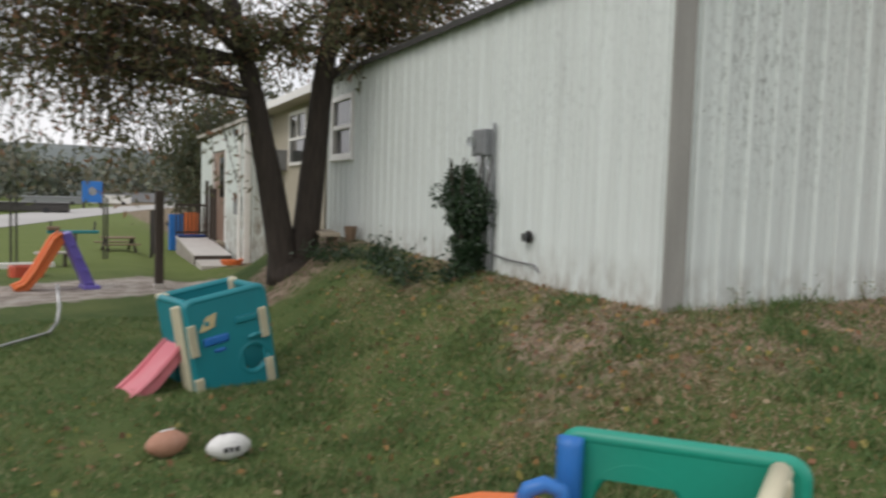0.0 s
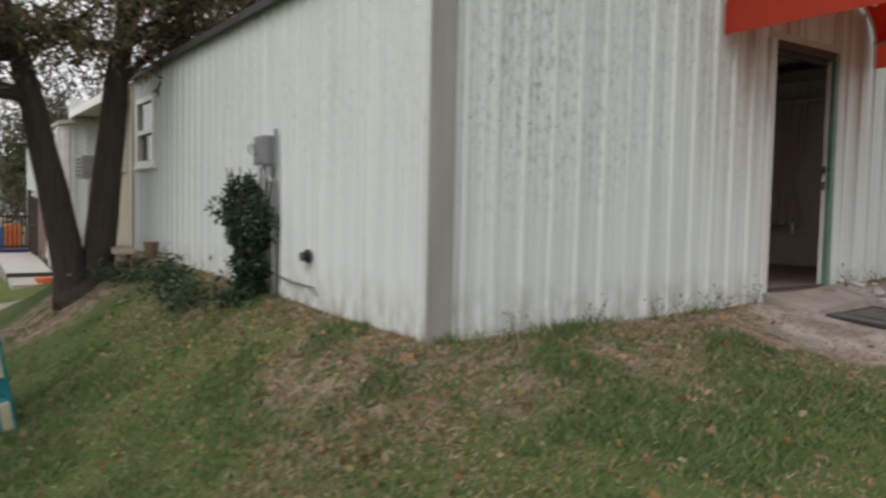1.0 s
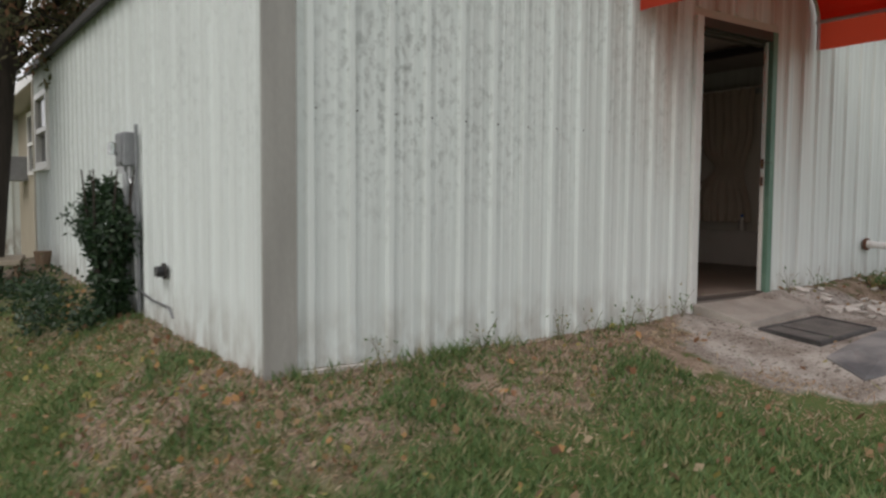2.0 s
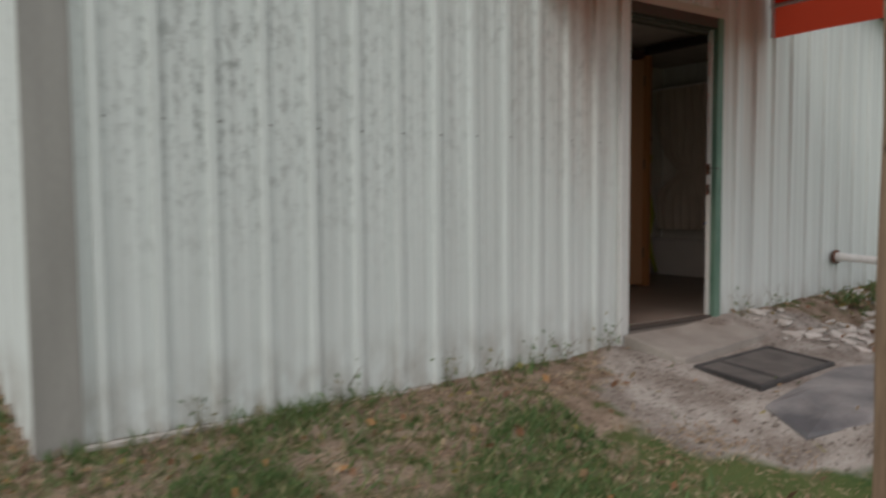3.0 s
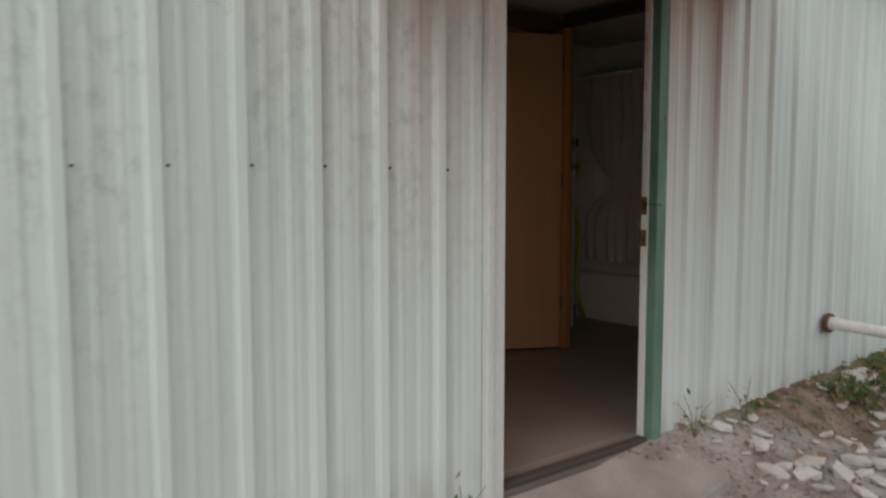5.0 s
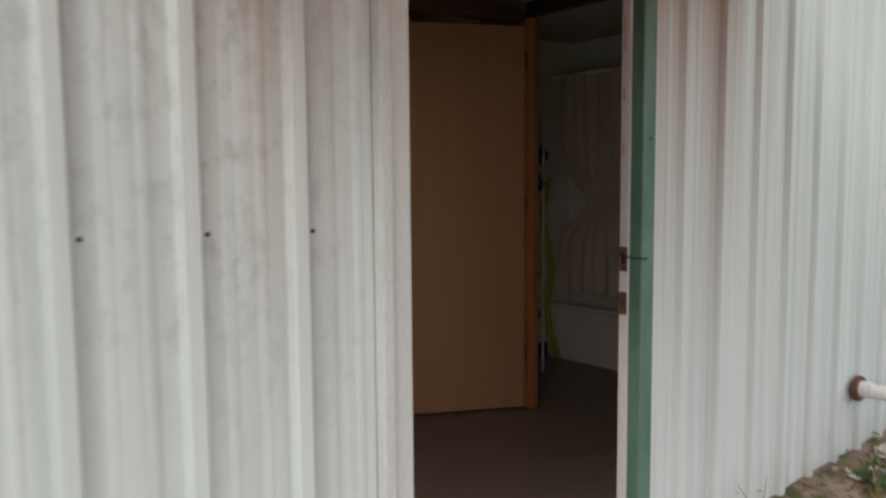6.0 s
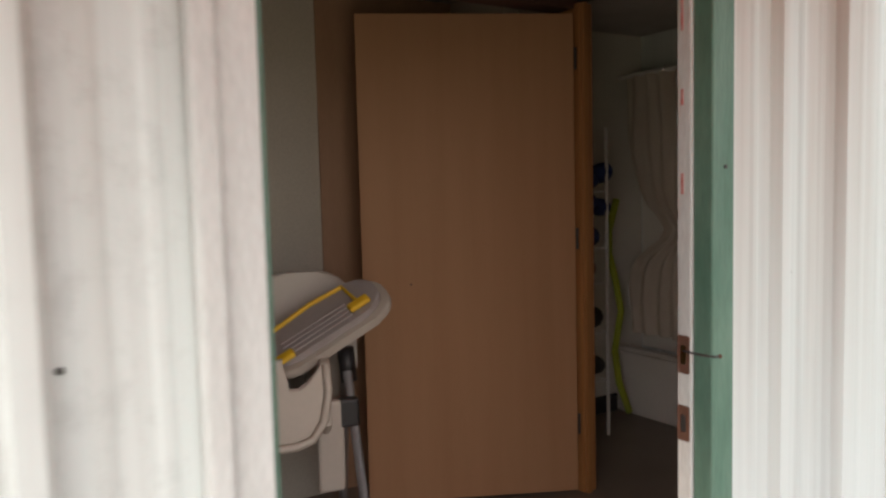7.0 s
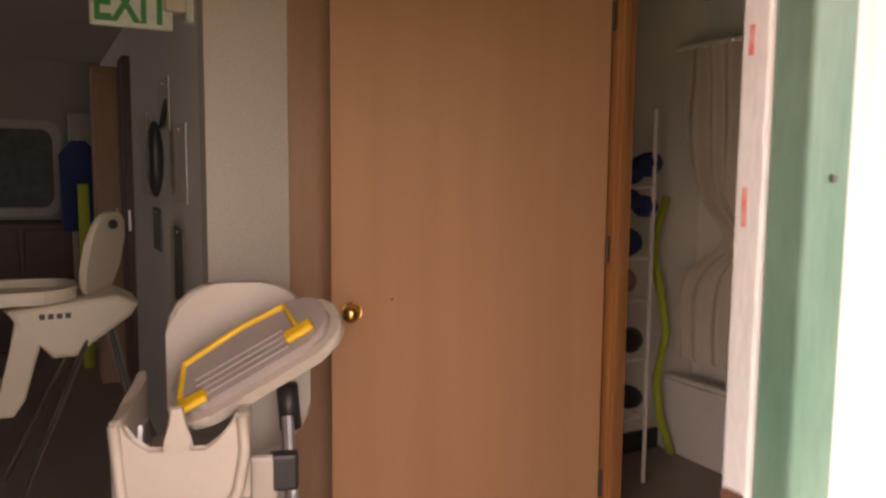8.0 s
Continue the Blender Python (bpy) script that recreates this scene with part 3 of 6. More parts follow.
def make_front_wall():
    hole_l, hole_r, head = 0.0, 0.98, 2.07
    bm = bmesh.new()
    outline = [(LEFT + 0.02, -0.3), (hole_l, -0.3), (hole_l, head), (hole_r, head), (hole_r, -0.3), (RIGHT - 0.02, -0.3), (RIGHT - 0.02, top_at(RIGHT)), (RIDGE_X, top_at(RIDGE_X)), (LEFT + 0.02, top_at(LEFT))]
    prism(outline, 0.085, "y", 0.012, bm)
    wall = tagged(link("wall_front", bm, PLASTER), "dirty white corrugated metal front wall with green doorway", "wall", kind="structure")

    def run(u, d, z):
        return (u, 0.01 - d, z)
    screw, first = screw_mesh(), -0.225
    spans = [(LEFT + 0.14, -2.28), (-2.28, -1.37), (-1.37, -0.455), (-0.455, -0.036)]
    for a, b in spans:
        s = sheet("corrugated_sheet", a, b, first, -0.07, top_at, run, 0.002, wall, FRONT)
    sheet("corrugated_sheet", -0.036, 1.0, first, head + 0.06, top_at, run, 0.002, wall, FRONT)
    for a, b in [(1.0, 1.9), (1.9, 2.82), (2.82, RIGHT)]:
        sheet("corrugated_sheet", a, b, first, -0.05, top_at, run, 0.002, wall, FRONT)
    for k in range(-14, 13):
        x = first - PITCH * k + 0.036
        if -3.03 < x < -0.1 or x > 1.05:
            for z in (1.205,):
                o = new("screw", screw)
                o.parent, o.location = wall, (x, 0.008, z + 0.006 * math.sin(7.0 * k))
    # corner trim and door trims
    part("corner_trim", box((LEFT - 0.02, -0.024, -0.3), (LEFT + 0.15, 0.0, top_at(LEFT)), 0.004), TRIM, wall, "weathered beige corner trim")
    bm = rod([(LEFT + 0.145, -0.022, -0.3), (LEFT + 0.145, -0.022, 2.3)], 0.007)
    part("trim_bead", bm, TRIM, wall)
    part("edge_channel", box((-0.036, -0.026, -0.12), (-0.002, 0.01, head), 0.006), WHITE_TRIM, wall, "white edge channel beside the doorway")
    part("foundation", box((LEFT + 0.15, -0.03, -0.35), (-0.002, 0.0, -0.072), 0.006), PALE_CONCRETE, wall, "pale concrete foundation edge")
    part("sill_board", prism([(LEFT, 0.02), (LEFT + 0.5, 0.02), (LEFT + 0.5, 0.05), (LEFT, 0.05)], 0.004, "y", 0.013), TRIM, wall)
    return wall


def make_side_wall():
    bm = box((LEFT + 0.002, 0.02, -0.4), (LEFT + 0.1, 6.16, EAVE))
    box((LEFT + 0.002, 7.1, -0.4), (LEFT + 0.1, BACK, EAVE), 0, bm)
    box((LEFT + 0.002, 6.16, -0.4), (LEFT + 0.1, 7.1, 1.1), 0, bm)
    box((LEFT + 0.002, 6.16, 2.0), (LEFT + 0.1, 7.1, EAVE), 0, bm)
    wall = tagged(link("wall_side", bm, PLASTER), "white corrugated metal side wall of the building", "wall", kind="structure")

    def run(u, d, z):
        return (LEFT - d, u, z)
    y = 0.0
    while y < 6.1:
        e = min(y + 0.914, 6.16)
        sheet("corrugated_sheet", y, e, 0.06, -0.2, lambda u: EAVE, run, 0.002, wall, SIDE)
        y = e
    sheet("corrugated_sheet", 6.16, 7.1, 0.06, -0.2, lambda u: 1.1, run, 0.002, wall, SIDE)
    sheet("corrugated_sheet", 6.16, 7.1, 0.06, 2.0, lambda u: EAVE, run, 0.002, wall, SIDE)
    sheet("corrugated_sheet", 7.1, BACK, 0.06, -0.2, lambda u: EAVE, run, 0.002, wall, SIDE)
    return wall


def make_other_walls():
    bm = box((RIGHT - 0.1, 0.1, -0.3), (RIGHT, BACK, EAVE))
    tagged(link("wall_right", bm, FRONT), "white metal side wall", "wall", kind="structure")
    bm = prism([(LEFT, -0.3), (RIGHT, -0.3), (RIGHT, EAVE), (RIDGE_X, top_at(RIDGE_X)), (LEFT, EAVE)], 0.1, "y", BACK)
    tagged(link("wall_back", bm, FRONT), "white metal back wall", "wall", kind="structure")
    bm = bmesh.new()
    for sx, edge in ((-1, LEFT - 0.09), (1, RIGHT + 0.09)):
        z = EAVE - 0.03
        bm2 = [(edge, -0.14, z), (RIDGE_X, -0.14, top_at(RIDGE_X)), (RIDGE_X, BACK + 0.2, top_at(RIDGE_X)), (edge, BACK + 0.2, z)]
        a = [bm.verts.new((x, y, q + 0.012)) for x, y, q in bm2]
        b = [bm.verts.new((x, y, q + 0.05)) for x, y, q in bm2]
        bm.faces.new(a), bm.faces.new(b[::-1])
        for i in range(4):
            j = (i + 1) % 4
            bm.faces.new((a[i], b[i], b[j], a[j]))
    roof = tagged(link("roof", bm, ROOF), "low-pitched grey metal roof", "roof", kind="structure")
    part("eave_fascia", box((LEFT - 0.095, -0.14, EAVE - 0.045), (LEFT - 0.075, BACK + 0.2, EAVE + 0.015)), FASCIA, roof, "dark eave trim")
    bm = box((LEFT - 0.075, 0.0, EAVE - 0.02), (LEFT - 0.025, BACK + 0.2, EAVE - 0.012))
    part("soffit", bm, FASCIA, roof)
    bm = box((LEFT + 0.1, 0.1, FLOOR - 0.15), (RIGHT - 0.1, BACK, FLOOR))
    box((0.04, -0.0, FLOOR - 0.15), (0.92, 0.1, FLOOR - 0.005), 0, bm)
    tagged(link("floor", bm, VINYL), "worn dark brown vinyl floor", "floor", kind="structure")
    bm = box((LEFT + 0.1, 0.1, 2.27), (RIGHT - 0.1, BACK, 2.29))
    tagged(link("ceiling", bm, CEILING_MAT), "dull cream ceiling boards", "ceiling", kind="structure")


def make_doorway():
    door = tagged(new("door_1"), "open entrance with worn green casing and pale jamb", "door frame", kind="structure")
    head = 2.0
    part("casing", box((0.914, -0.014, -0.02), (0.978, 0.03, head + 0.07), 0.004), GREEN_PAINT, door, "worn green door casing")
    part("casing", box((0.052, 0.05, FLOOR), (0.082, 0.076, head), 0.003), GREEN_PAINT, door, "dark green inner casing")
    part("casing_board", box((-0.001, -0.016, -0.08), (0.0515, 0.02, head + 0.07), 0.003), WHITE_TRIM, door, "dirty white casing board")
    part("head_casing", box((0.0505, -0.01, head), (0.9135, 0.05, head + 0.07), 0.004), DARK_TIMBER, door)
    part("jamb", box((0.908, 0.0305, FLOOR), (0.978, 0.064, head), 0.003), WHITE_TRIM, door, "pale jamb with red paint marks")
    part("jamb", box((0.03, 0.0205, FLOOR), (0.0515, 0.11, head), 0.003), WHITE_TRIM, door)
    part("head_jamb", box((0.0825, 0.051, head - 0.03), (0.9075, 0.11, head), 0.003), DARK_TIMBER, door)
    part("threshold", box((0.067, -0.005, FLOOR - 0.02), (0.8975, 0.045, FLOOR + 0.006), 0.005), DARK_TIMBER, door, "dark worn threshold strip")
    for z, h in ((1.067, 0.075), (0.93, 0.07)):
        bm = plate(rounded(0.028, h, 0.004, 4, 0.047, z), rounded(0.014, h * 0.5, 0.003, 4, 0.047, z), 0.003, "x", 0.9045)
        k = part("strike_plate", bm, RUST, door, "rusty strike plate")
        part("latch_pocket", box((0.9052, 0.041, z - h * 0.24), (0.9078, 0.053, z + h * 0.24)), BRASS if z > 1 else DARK_STEEL, k)
    part("hasp", rod([(0.903, 0.045, 1.075), (0.902, 0.005, 1.074), (0.914, -0.018, 1.072), (0.93, -0.018, 1.071)], 0.0022, sides=8), DARK_STEEL, door, "bent steel hasp")
    part("hasp_tip", ball((0.932, -0.018, 1.071), (0.005, 0.004, 0.004), u=8, v=6), RUST, door)
    for z, h in ((1.69, 0.1), (1.55, 0.03), (1.38, 0.04), (1.86, 0.05)):
        part("paint_mark", box((0.9068, 0.048, z), (0.9085, 0.054, z + h)), RED_PAINT, door)
    bm = rod([(0.95, -0.013, 1.43), (0.95, -0.017, 1.43)], 0.004)
    part("nail", bm, DARK_STEEL, door)


make_front_wall(), make_side_wall(), make_other_walls(), make_doorway()


def make_window(name, parent_label, x, y0, y1, z0, z1):
    """A double-hung window in a wall that faces -x."""
    win = tagged(new(name), parent_label, "window", kind="structure")
    f = 0.07
    mid = (z0 + z1) / 2
    for a, b in (((y0, z0), (y0 + f, z1)), ((y1 - f, z0), (y1, z1)), ((y0 + f, z1 - f), (y1 - f, z1)), ((y0 + f, z0), (y1 - f, z0 + f))):
        part("frame", box((x - 0.04, a[0], a[1]), (x + 0.06, b[0], b[1]), 0.006), PVC, win)
    part("meeting_rail", box((x - 0.03, y0 + f, mid - 0.03), (x + 0.05, y1 - f, mid + 0.03), 0.005), PVC, win)
    part("sill", box((x - 0.07, y0 - 0.03, z0 - 0.035), (x + 0.02, y1 + 0.03, z0 - 0.001), 0.006), PVC, win)
    for a, b, dx in ((z0 + f, mid - 0.03, 0.03), (mid + 0.03, z1 - f, 0.0)):
        p = part("pane", box((x + dx, y0 + f, a), (x + dx + 0.005, y1 - f, b)), DIM_GLASS, win)
        p.visible_shadow = False
    part("blind", box((x + 0.055, y0 + f, mid + 0.0), (x + 0.058, y1 - f, z1 - f)), PAPER, win, "pale roller blind")
    return win


make_window("window_1", "white double-hung window with a half-drawn blind", LEFT, 6.17, 7.09, 1.11, 1.99)


# ---- fixtures on the walls ----
def make_meter():
    t = thing("electric_meter", "grey electric meter box on the white side wall", "meter", (LEFT - 0.024, 2.4, 1.1))
    part("box", box((-0.09, -0.13, -0.11), (0, 0.11, 0.13), 0.012), METER_GREY, t)
    part("cover", box((-0.1, -0.11, -0.09), (-0.09, 0.02, 0.11), 0.006), METER_GREY, t)
    part("glass_dome", rod([(-0.09, 0.06, 0.02), (-0.14, 0.06, 0.02)], 0.045, sides=18), GLASS, t)
    part("ring", rod([(-0.09, 0.06, 0.02), (-0.102, 0.06, 0.02)], 0.052, sides=18), STEEL, t)
    part("hub", rod([(-0.06, 0.0, -0.11), (-0.06, 0, -0.16)], 0.035), STEEL, t)
    part("conduit", rod([(-0.05, -0.02, -0.15), (-0.05, -0.02, -1.15)], 0.02), STEEL, t)
    part("conduit", rod([(-0.04, -0.1, -0.11), (-0.04, -0.1, -0.2), (-0.03, -0.14, -0.24), (-0.02, -0.17, -1.05)], 0.013), STEEL, t)
    m = thing("service_mast", "narrow grey steel strut fixed behind the meter", "strut", (LEFT - 0.024, 2.22, 1.0))
    part("strut", box((-0.025, -0.009, -1.05), (0, 0.009, 0.28), 0.003), METER_GREY, m)


def make_wall_vent():
    t = thing("wall_vent", "small dark round vent on the side wall", "vent", (LEFT - 0.022, 1.6, 0.3))
    part("flange", rod([(0, 0, 0), (-0.015, 0, 0)], 0.052, sides=14), DARK_STEEL, t)
    part("pipe", rod([(-0.015, 0, 0), (-0.06, 0, -0.005)], 0.036, sides=14), BLACK, t)
    for a in range(4):
        part("slat", box((-0.064, -0.034, -0.032 + 0.018 * a), (-0.058, 0.034, -0.026 + 0.018 * a)), STEEL, t)
    t2 = thing("wall_cable", "thin grey cable clipped low along the side wall", "cable")
    part("cable", rod([(LEFT - 0.03, 2.3, 0.12), (LEFT - 0.03, 1.9, 0.08), (LEFT - 0.03, 1.5, 0.075), (LEFT - 0.03, 1.42, 0.02)], 0.008), TUBE, t2)


def make_drain_pipe():
    t = thing("drain_pipe", "white plastic pipe with yellowed elbow from the wall", "pipe", (2.46, -0.012, 0.4))
    part("flange", rod([(0, 0, 0), (0, -0.02, 0)], 0.055, sides=14), RUST, t, "rusty wall flange")
    part("collar", rod([(0, -0.02, 0), (0.0, -0.06, 0)], 0.036, sides=14), PVC, t)
    part("pipe", rod([(0, -0.06, 0), (0.02, -0.34, -0.015), (0.03, -0.54, -0.03)], 0.031, sides=14), PVC, t)
    part("elbow", rod([(0.03, -0.5, -0.026), (0.035, -0.63, -0.034), (0.037, -0.665, -0.06), (0.037, -0.67, -0.2)], 0.034, sides=14, radii=[0.037, 0.036, 0.036, 0.033]), YELLOW_PVC, t, "yellowed elbow", smooth=True)


make_meter(), make_wall_vent(), make_drain_pipe()


# ---- canopy and post ----
def make_canopy():
    t = thing("entrance_canopy", "red canvas barrel canopy on a steel frame over the doorway", "awning")
    x0, x1, z0, zs, rise, y1 = -0.64, 1.52, 2.0, 2.22, 0.5, -2.15
    mid, half = (x0 + x1) / 2, (x1 - x0) / 2
    arc = [(mid - half * math.cos(a), zs + rise * math.sin(a)) for a in (math.pi * k / 20 for k in range(21))]
    bm = bmesh.new()
    ys = [-0.03 + (y1 + 0.03) * k / 6 for k in range(7)]
    for d in (0.0, 0.004):
        rows = [[bm.verts.new((mid + (x - mid) * (1 - d), y, z - d + 0.004 * math.sin(9 * y + x))) for x, z in arc] for y in ys]
        for a, b in zip(rows, rows[1:]):
            for i in range(len(arc) - 1):
                bm.faces.new((a[i], a[i + 1], b[i + 1], b[i]))
    part("canvas", bm, CANVAS, t, "faded red canvas")
    for x, s in ((x0, -1), (x1, 1)):
        bm = bmesh.new()
        cols = []
        for k in range(25):
            y = -0.03 + (y1 + 0.03) * k / 24
            cols.append([bm.verts.new((x + s * (0.004 + 0.006 * math.sin(k * 1.1)), y, z)) for z in (zs + 0.005, (zs + z0) / 2, z0)])
        for a, b in zip(cols, cols[1:]):
            for i in range(2):
                bm.faces.new((a[i], a[i + 1], b[i + 1], b[i]))
        part("valance", bm, CANVAS, t, "red canvas valance")
        part("side_rail", rod([(x - s * 0.02, -0.02, zs), (x - s * 0.02, y1, zs)], 0.016), STEEL, t)
    for y in (-0.04, -1.1, y1 + 0.03):
        part("bow", rod([(mid + (x - mid) * 0.98, y, z - 0.02) for x, z in [(x0, z0 + 0.02), *arc, (x1, z0 + 0.02)]], 0.014), STEEL, t, "galvanised steel bow")


def make_post():
    x, y = -0.81, -1.945
    g = lie(x, y)
    t = thing("timber_post", "weathered square timber post of the canopy", "post", (x, y, g), 13)
    bm = bmesh.new()
    h, s = 2.24 - g, 0.039
    rows = []
    for k in range(8):
        z = h * k / 7 - (0.1 if k == 0 else 0)
        o = 0.004 * math.sin(k * 2.1)
        rows.append([bm.verts.new((a * s + o, b * s - o, z)) for a, b in ((-1, -1), (1, -1), (1, 1), (-1, 1))])
    for a, b in zip(rows, rows[1:]):
        for i in range(4):
            bm.faces.new((a[i], a[(i + 1) % 4], b[(i + 1) % 4], b[i]))
    bm.faces.new(rows[0]), bm.faces.new(rows[-1])
    bmesh.ops.bevel(bm, geom=[e for e in bm.edges if abs((e.verts[0].co - e.verts[1].co).z) > 0.1], offset=0.006, segments=1, affect="EDGES")
    part("shaft", bm, TIMBER, t)
    for z, dx, r in ((0.25, 0.01, 0.014), (0.78, -0.012, 0.018), (1.25, 0.006, 0.013), (1.62, -0.015, 0.016)):
        part("knot", ball((dx, -0.0385, z), (r, 0.004, r * 1.5), u=10, v=6), KNOT, t)
    part("knot", ball((-0.0385, 0.012, 1.38), (0.004, 0.014, 0.02), u=10, v=6), KNOT, t)


make_canopy(), make_post()


# ---- entrance ground: pad, mat, slab, stones ----
def make_entrance():
    # the pad dips from the threshold to its worn front edge
    edge = [(-0.005, -0.03), (-0.035, -0.2), (-0.04, -0.44), (-0.01, -0.485), (0.3, -0.45), (0.66, -0.4), (0.97, -0.355), (1.01, -0.32), (0.985, -0.15), (0.95, -0.03)]
    bm = prism(edge, 0.2, "z", -0.2, None, 0.012)
    for v in bm.verts:
        if v.co.z > -0.1:
            v.co.z += 0.05 + 0.165 * v.co.y + 0.006 * noise.noise(v.co * 9)
    tagged(link("door_pad", bm, CONCRETE), "worn concrete pad at the doorway", "concrete pad")
    far_l, far_r, near_l = Vector((-0.01, -0.54)), Vector((0.795, -0.485)), Vector((-0.105, -1.0))
    u, v = far_r - far_l, near_l - far_l
    z = lie(0.35, -0.75) + 0.012
    t = thing("door_mat", "dusty black rubber doormat with a raised rim", "doormat", (far_l.x, far_l.y, z))
    t.matrix_basis = pose(far_l.x, far_l.y, z, 1.4, -0.7, math.degrees(math.atan2(u.y, u.x)))
    w, d, skew = u.length, -v.length, v.dot(u.normalized()) / v.length

    def slanted(lo, hi, bevel):
        bm = box(lo, hi, bevel)
        for q in bm.verts:
            q.co.x -= skew * q.co.y
        return bm
    part("face", slanted((0.02, d + 0.02, -0.06), (w - 0.02, -0.02, 0.006), 0.003), RUBBER_FACE, t)
    for a, b in (((0, d, -0.06), (w, d + 0.03, 0.014)), ((0, -0.03, -0.06), (w, 0, 0.014)), ((0, d + 0.03, -0.06), (0.03, -0.03, 0.014)), ((w - 0.03, d + 0.03, -0.06), (w, -0.03, 0.014)), ((0.22, d + 0.03, -0.05), (0.25, -0.03, 0.013))):
        part("rim", slanted(a, b, 0.006), RUBBER, t)
    for k in range(9):
        part("ridge", slanted((0.27 + 0.056 * k, d + 0.05, -0.02), (0.274 + 0.056 * k, -0.05, 0.0075), 0.0), RUBBER_FACE, t)
    bm = bmesh.new()
    pts = [(-0.25, -1.13), (0.18, -1.08), (0.6, -1.02), (0.92, -1.13), (1.02, -1.4), (0.7, -1.66), (0.3, -1.75), (-0.02, -1.64), (-0.36, -1.4)]
    cx, cy = 0.3, -1.36
    rings = [[bm.verts.new((cx + f * (x - cx), cy + f * (y - cy), lie(cx + f * (x - cx), cy + f * (y - cy)) + up)) for x, y in pts] for f, up in ((1.0, -0.1), (1.0, 0.012), (0.97, 0.02), (0.72, 0.022), (0.48, 0.022), (0.24, 0.022))]
    for lo, hi in zip(rings, rings[1:]):
        for i in range(len(pts)):
            j = (i + 1) % len(pts)
            bm.faces.new((lo[i], lo[j], hi[j], hi[i]))
    bm.faces.new(rings[-1]), bm.faces.new(rings[0][::-1])
    tagged(link("paving_slab", bm, material("damp_slate", (0.095, 0.095, 0.1), 0.6, second=(0.29, 0.275, 0.265), scale=3.4, amount=0.95, fine=50)), "damp grey slab set flush in the path", "paving slab")


def stone_mesh(seed, size):
    r = random.Random(seed)
    bm = bmesh.new()
    bmesh.ops.create_icosphere(bm, subdivisions=1, radius=1)
    for v in bm.verts:
        v.co *= 0.75 + 0.5 * r.random()
        v.co.z *= 0.4
    bmesh.ops.scale(bm, vec=(size, size * 0.65, size * 0.8), verts=bm.verts)
    me = bpy.data.meshes.new("stone")
    bm.to_mesh(me)
    bm.free()
    me.materials.append(STONE)
    return me


def make_stones():
    r = random.Random(4)
    meshes = [stone_mesh(k, 0.06) for k in range(6)]
    for k in range(95):
        x, y = r.uniform(1.08, 2.7), -r.uniform(0.06, 0.6)
        if r.random() < 0.25:
            x, y = r.uniform(1.1, 1.9), -r.uniform(0.4, 1.0)
        o = new("stone", meshes[k % 6])
        s = r.choice((0.3, 0.4, 0.5, 0.7, 0.9, 1.3))
        o.matrix_basis = pose(x, y, lie(x, y) + 0.008, r.uniform(-15, 15), r.uniform(-15, 15), r.uniform(0, 360)) @ Matrix.Diagonal((s, s, s, 1))
        tagged(o, "broken pale limestone piece lying by the wall", "stone", "rubble by the wall")


make_entrance(), make_stones()


# ---- plants ----
def grow(base, tip, r0, r1, bend, seed, n=9):
    r = random.Random(seed)
    b, t = Vector(base), Vector(tip)
    side = (t - b).orthogonal().normalized()
    pts = []
    for k in range(n):
        f = k / (n - 1)
        pts.append(b.lerp(t, f) + side * bend * math.sin(math.pi * f) + Vector((r.uniform(-1, 1), r.uniform(-1, 1), 0)) * 0.03 * (0 if k in (0, n - 1) else 1))
    return pts, [r0 + (r1 - r0) * k / (n - 1) for k in range(n)]


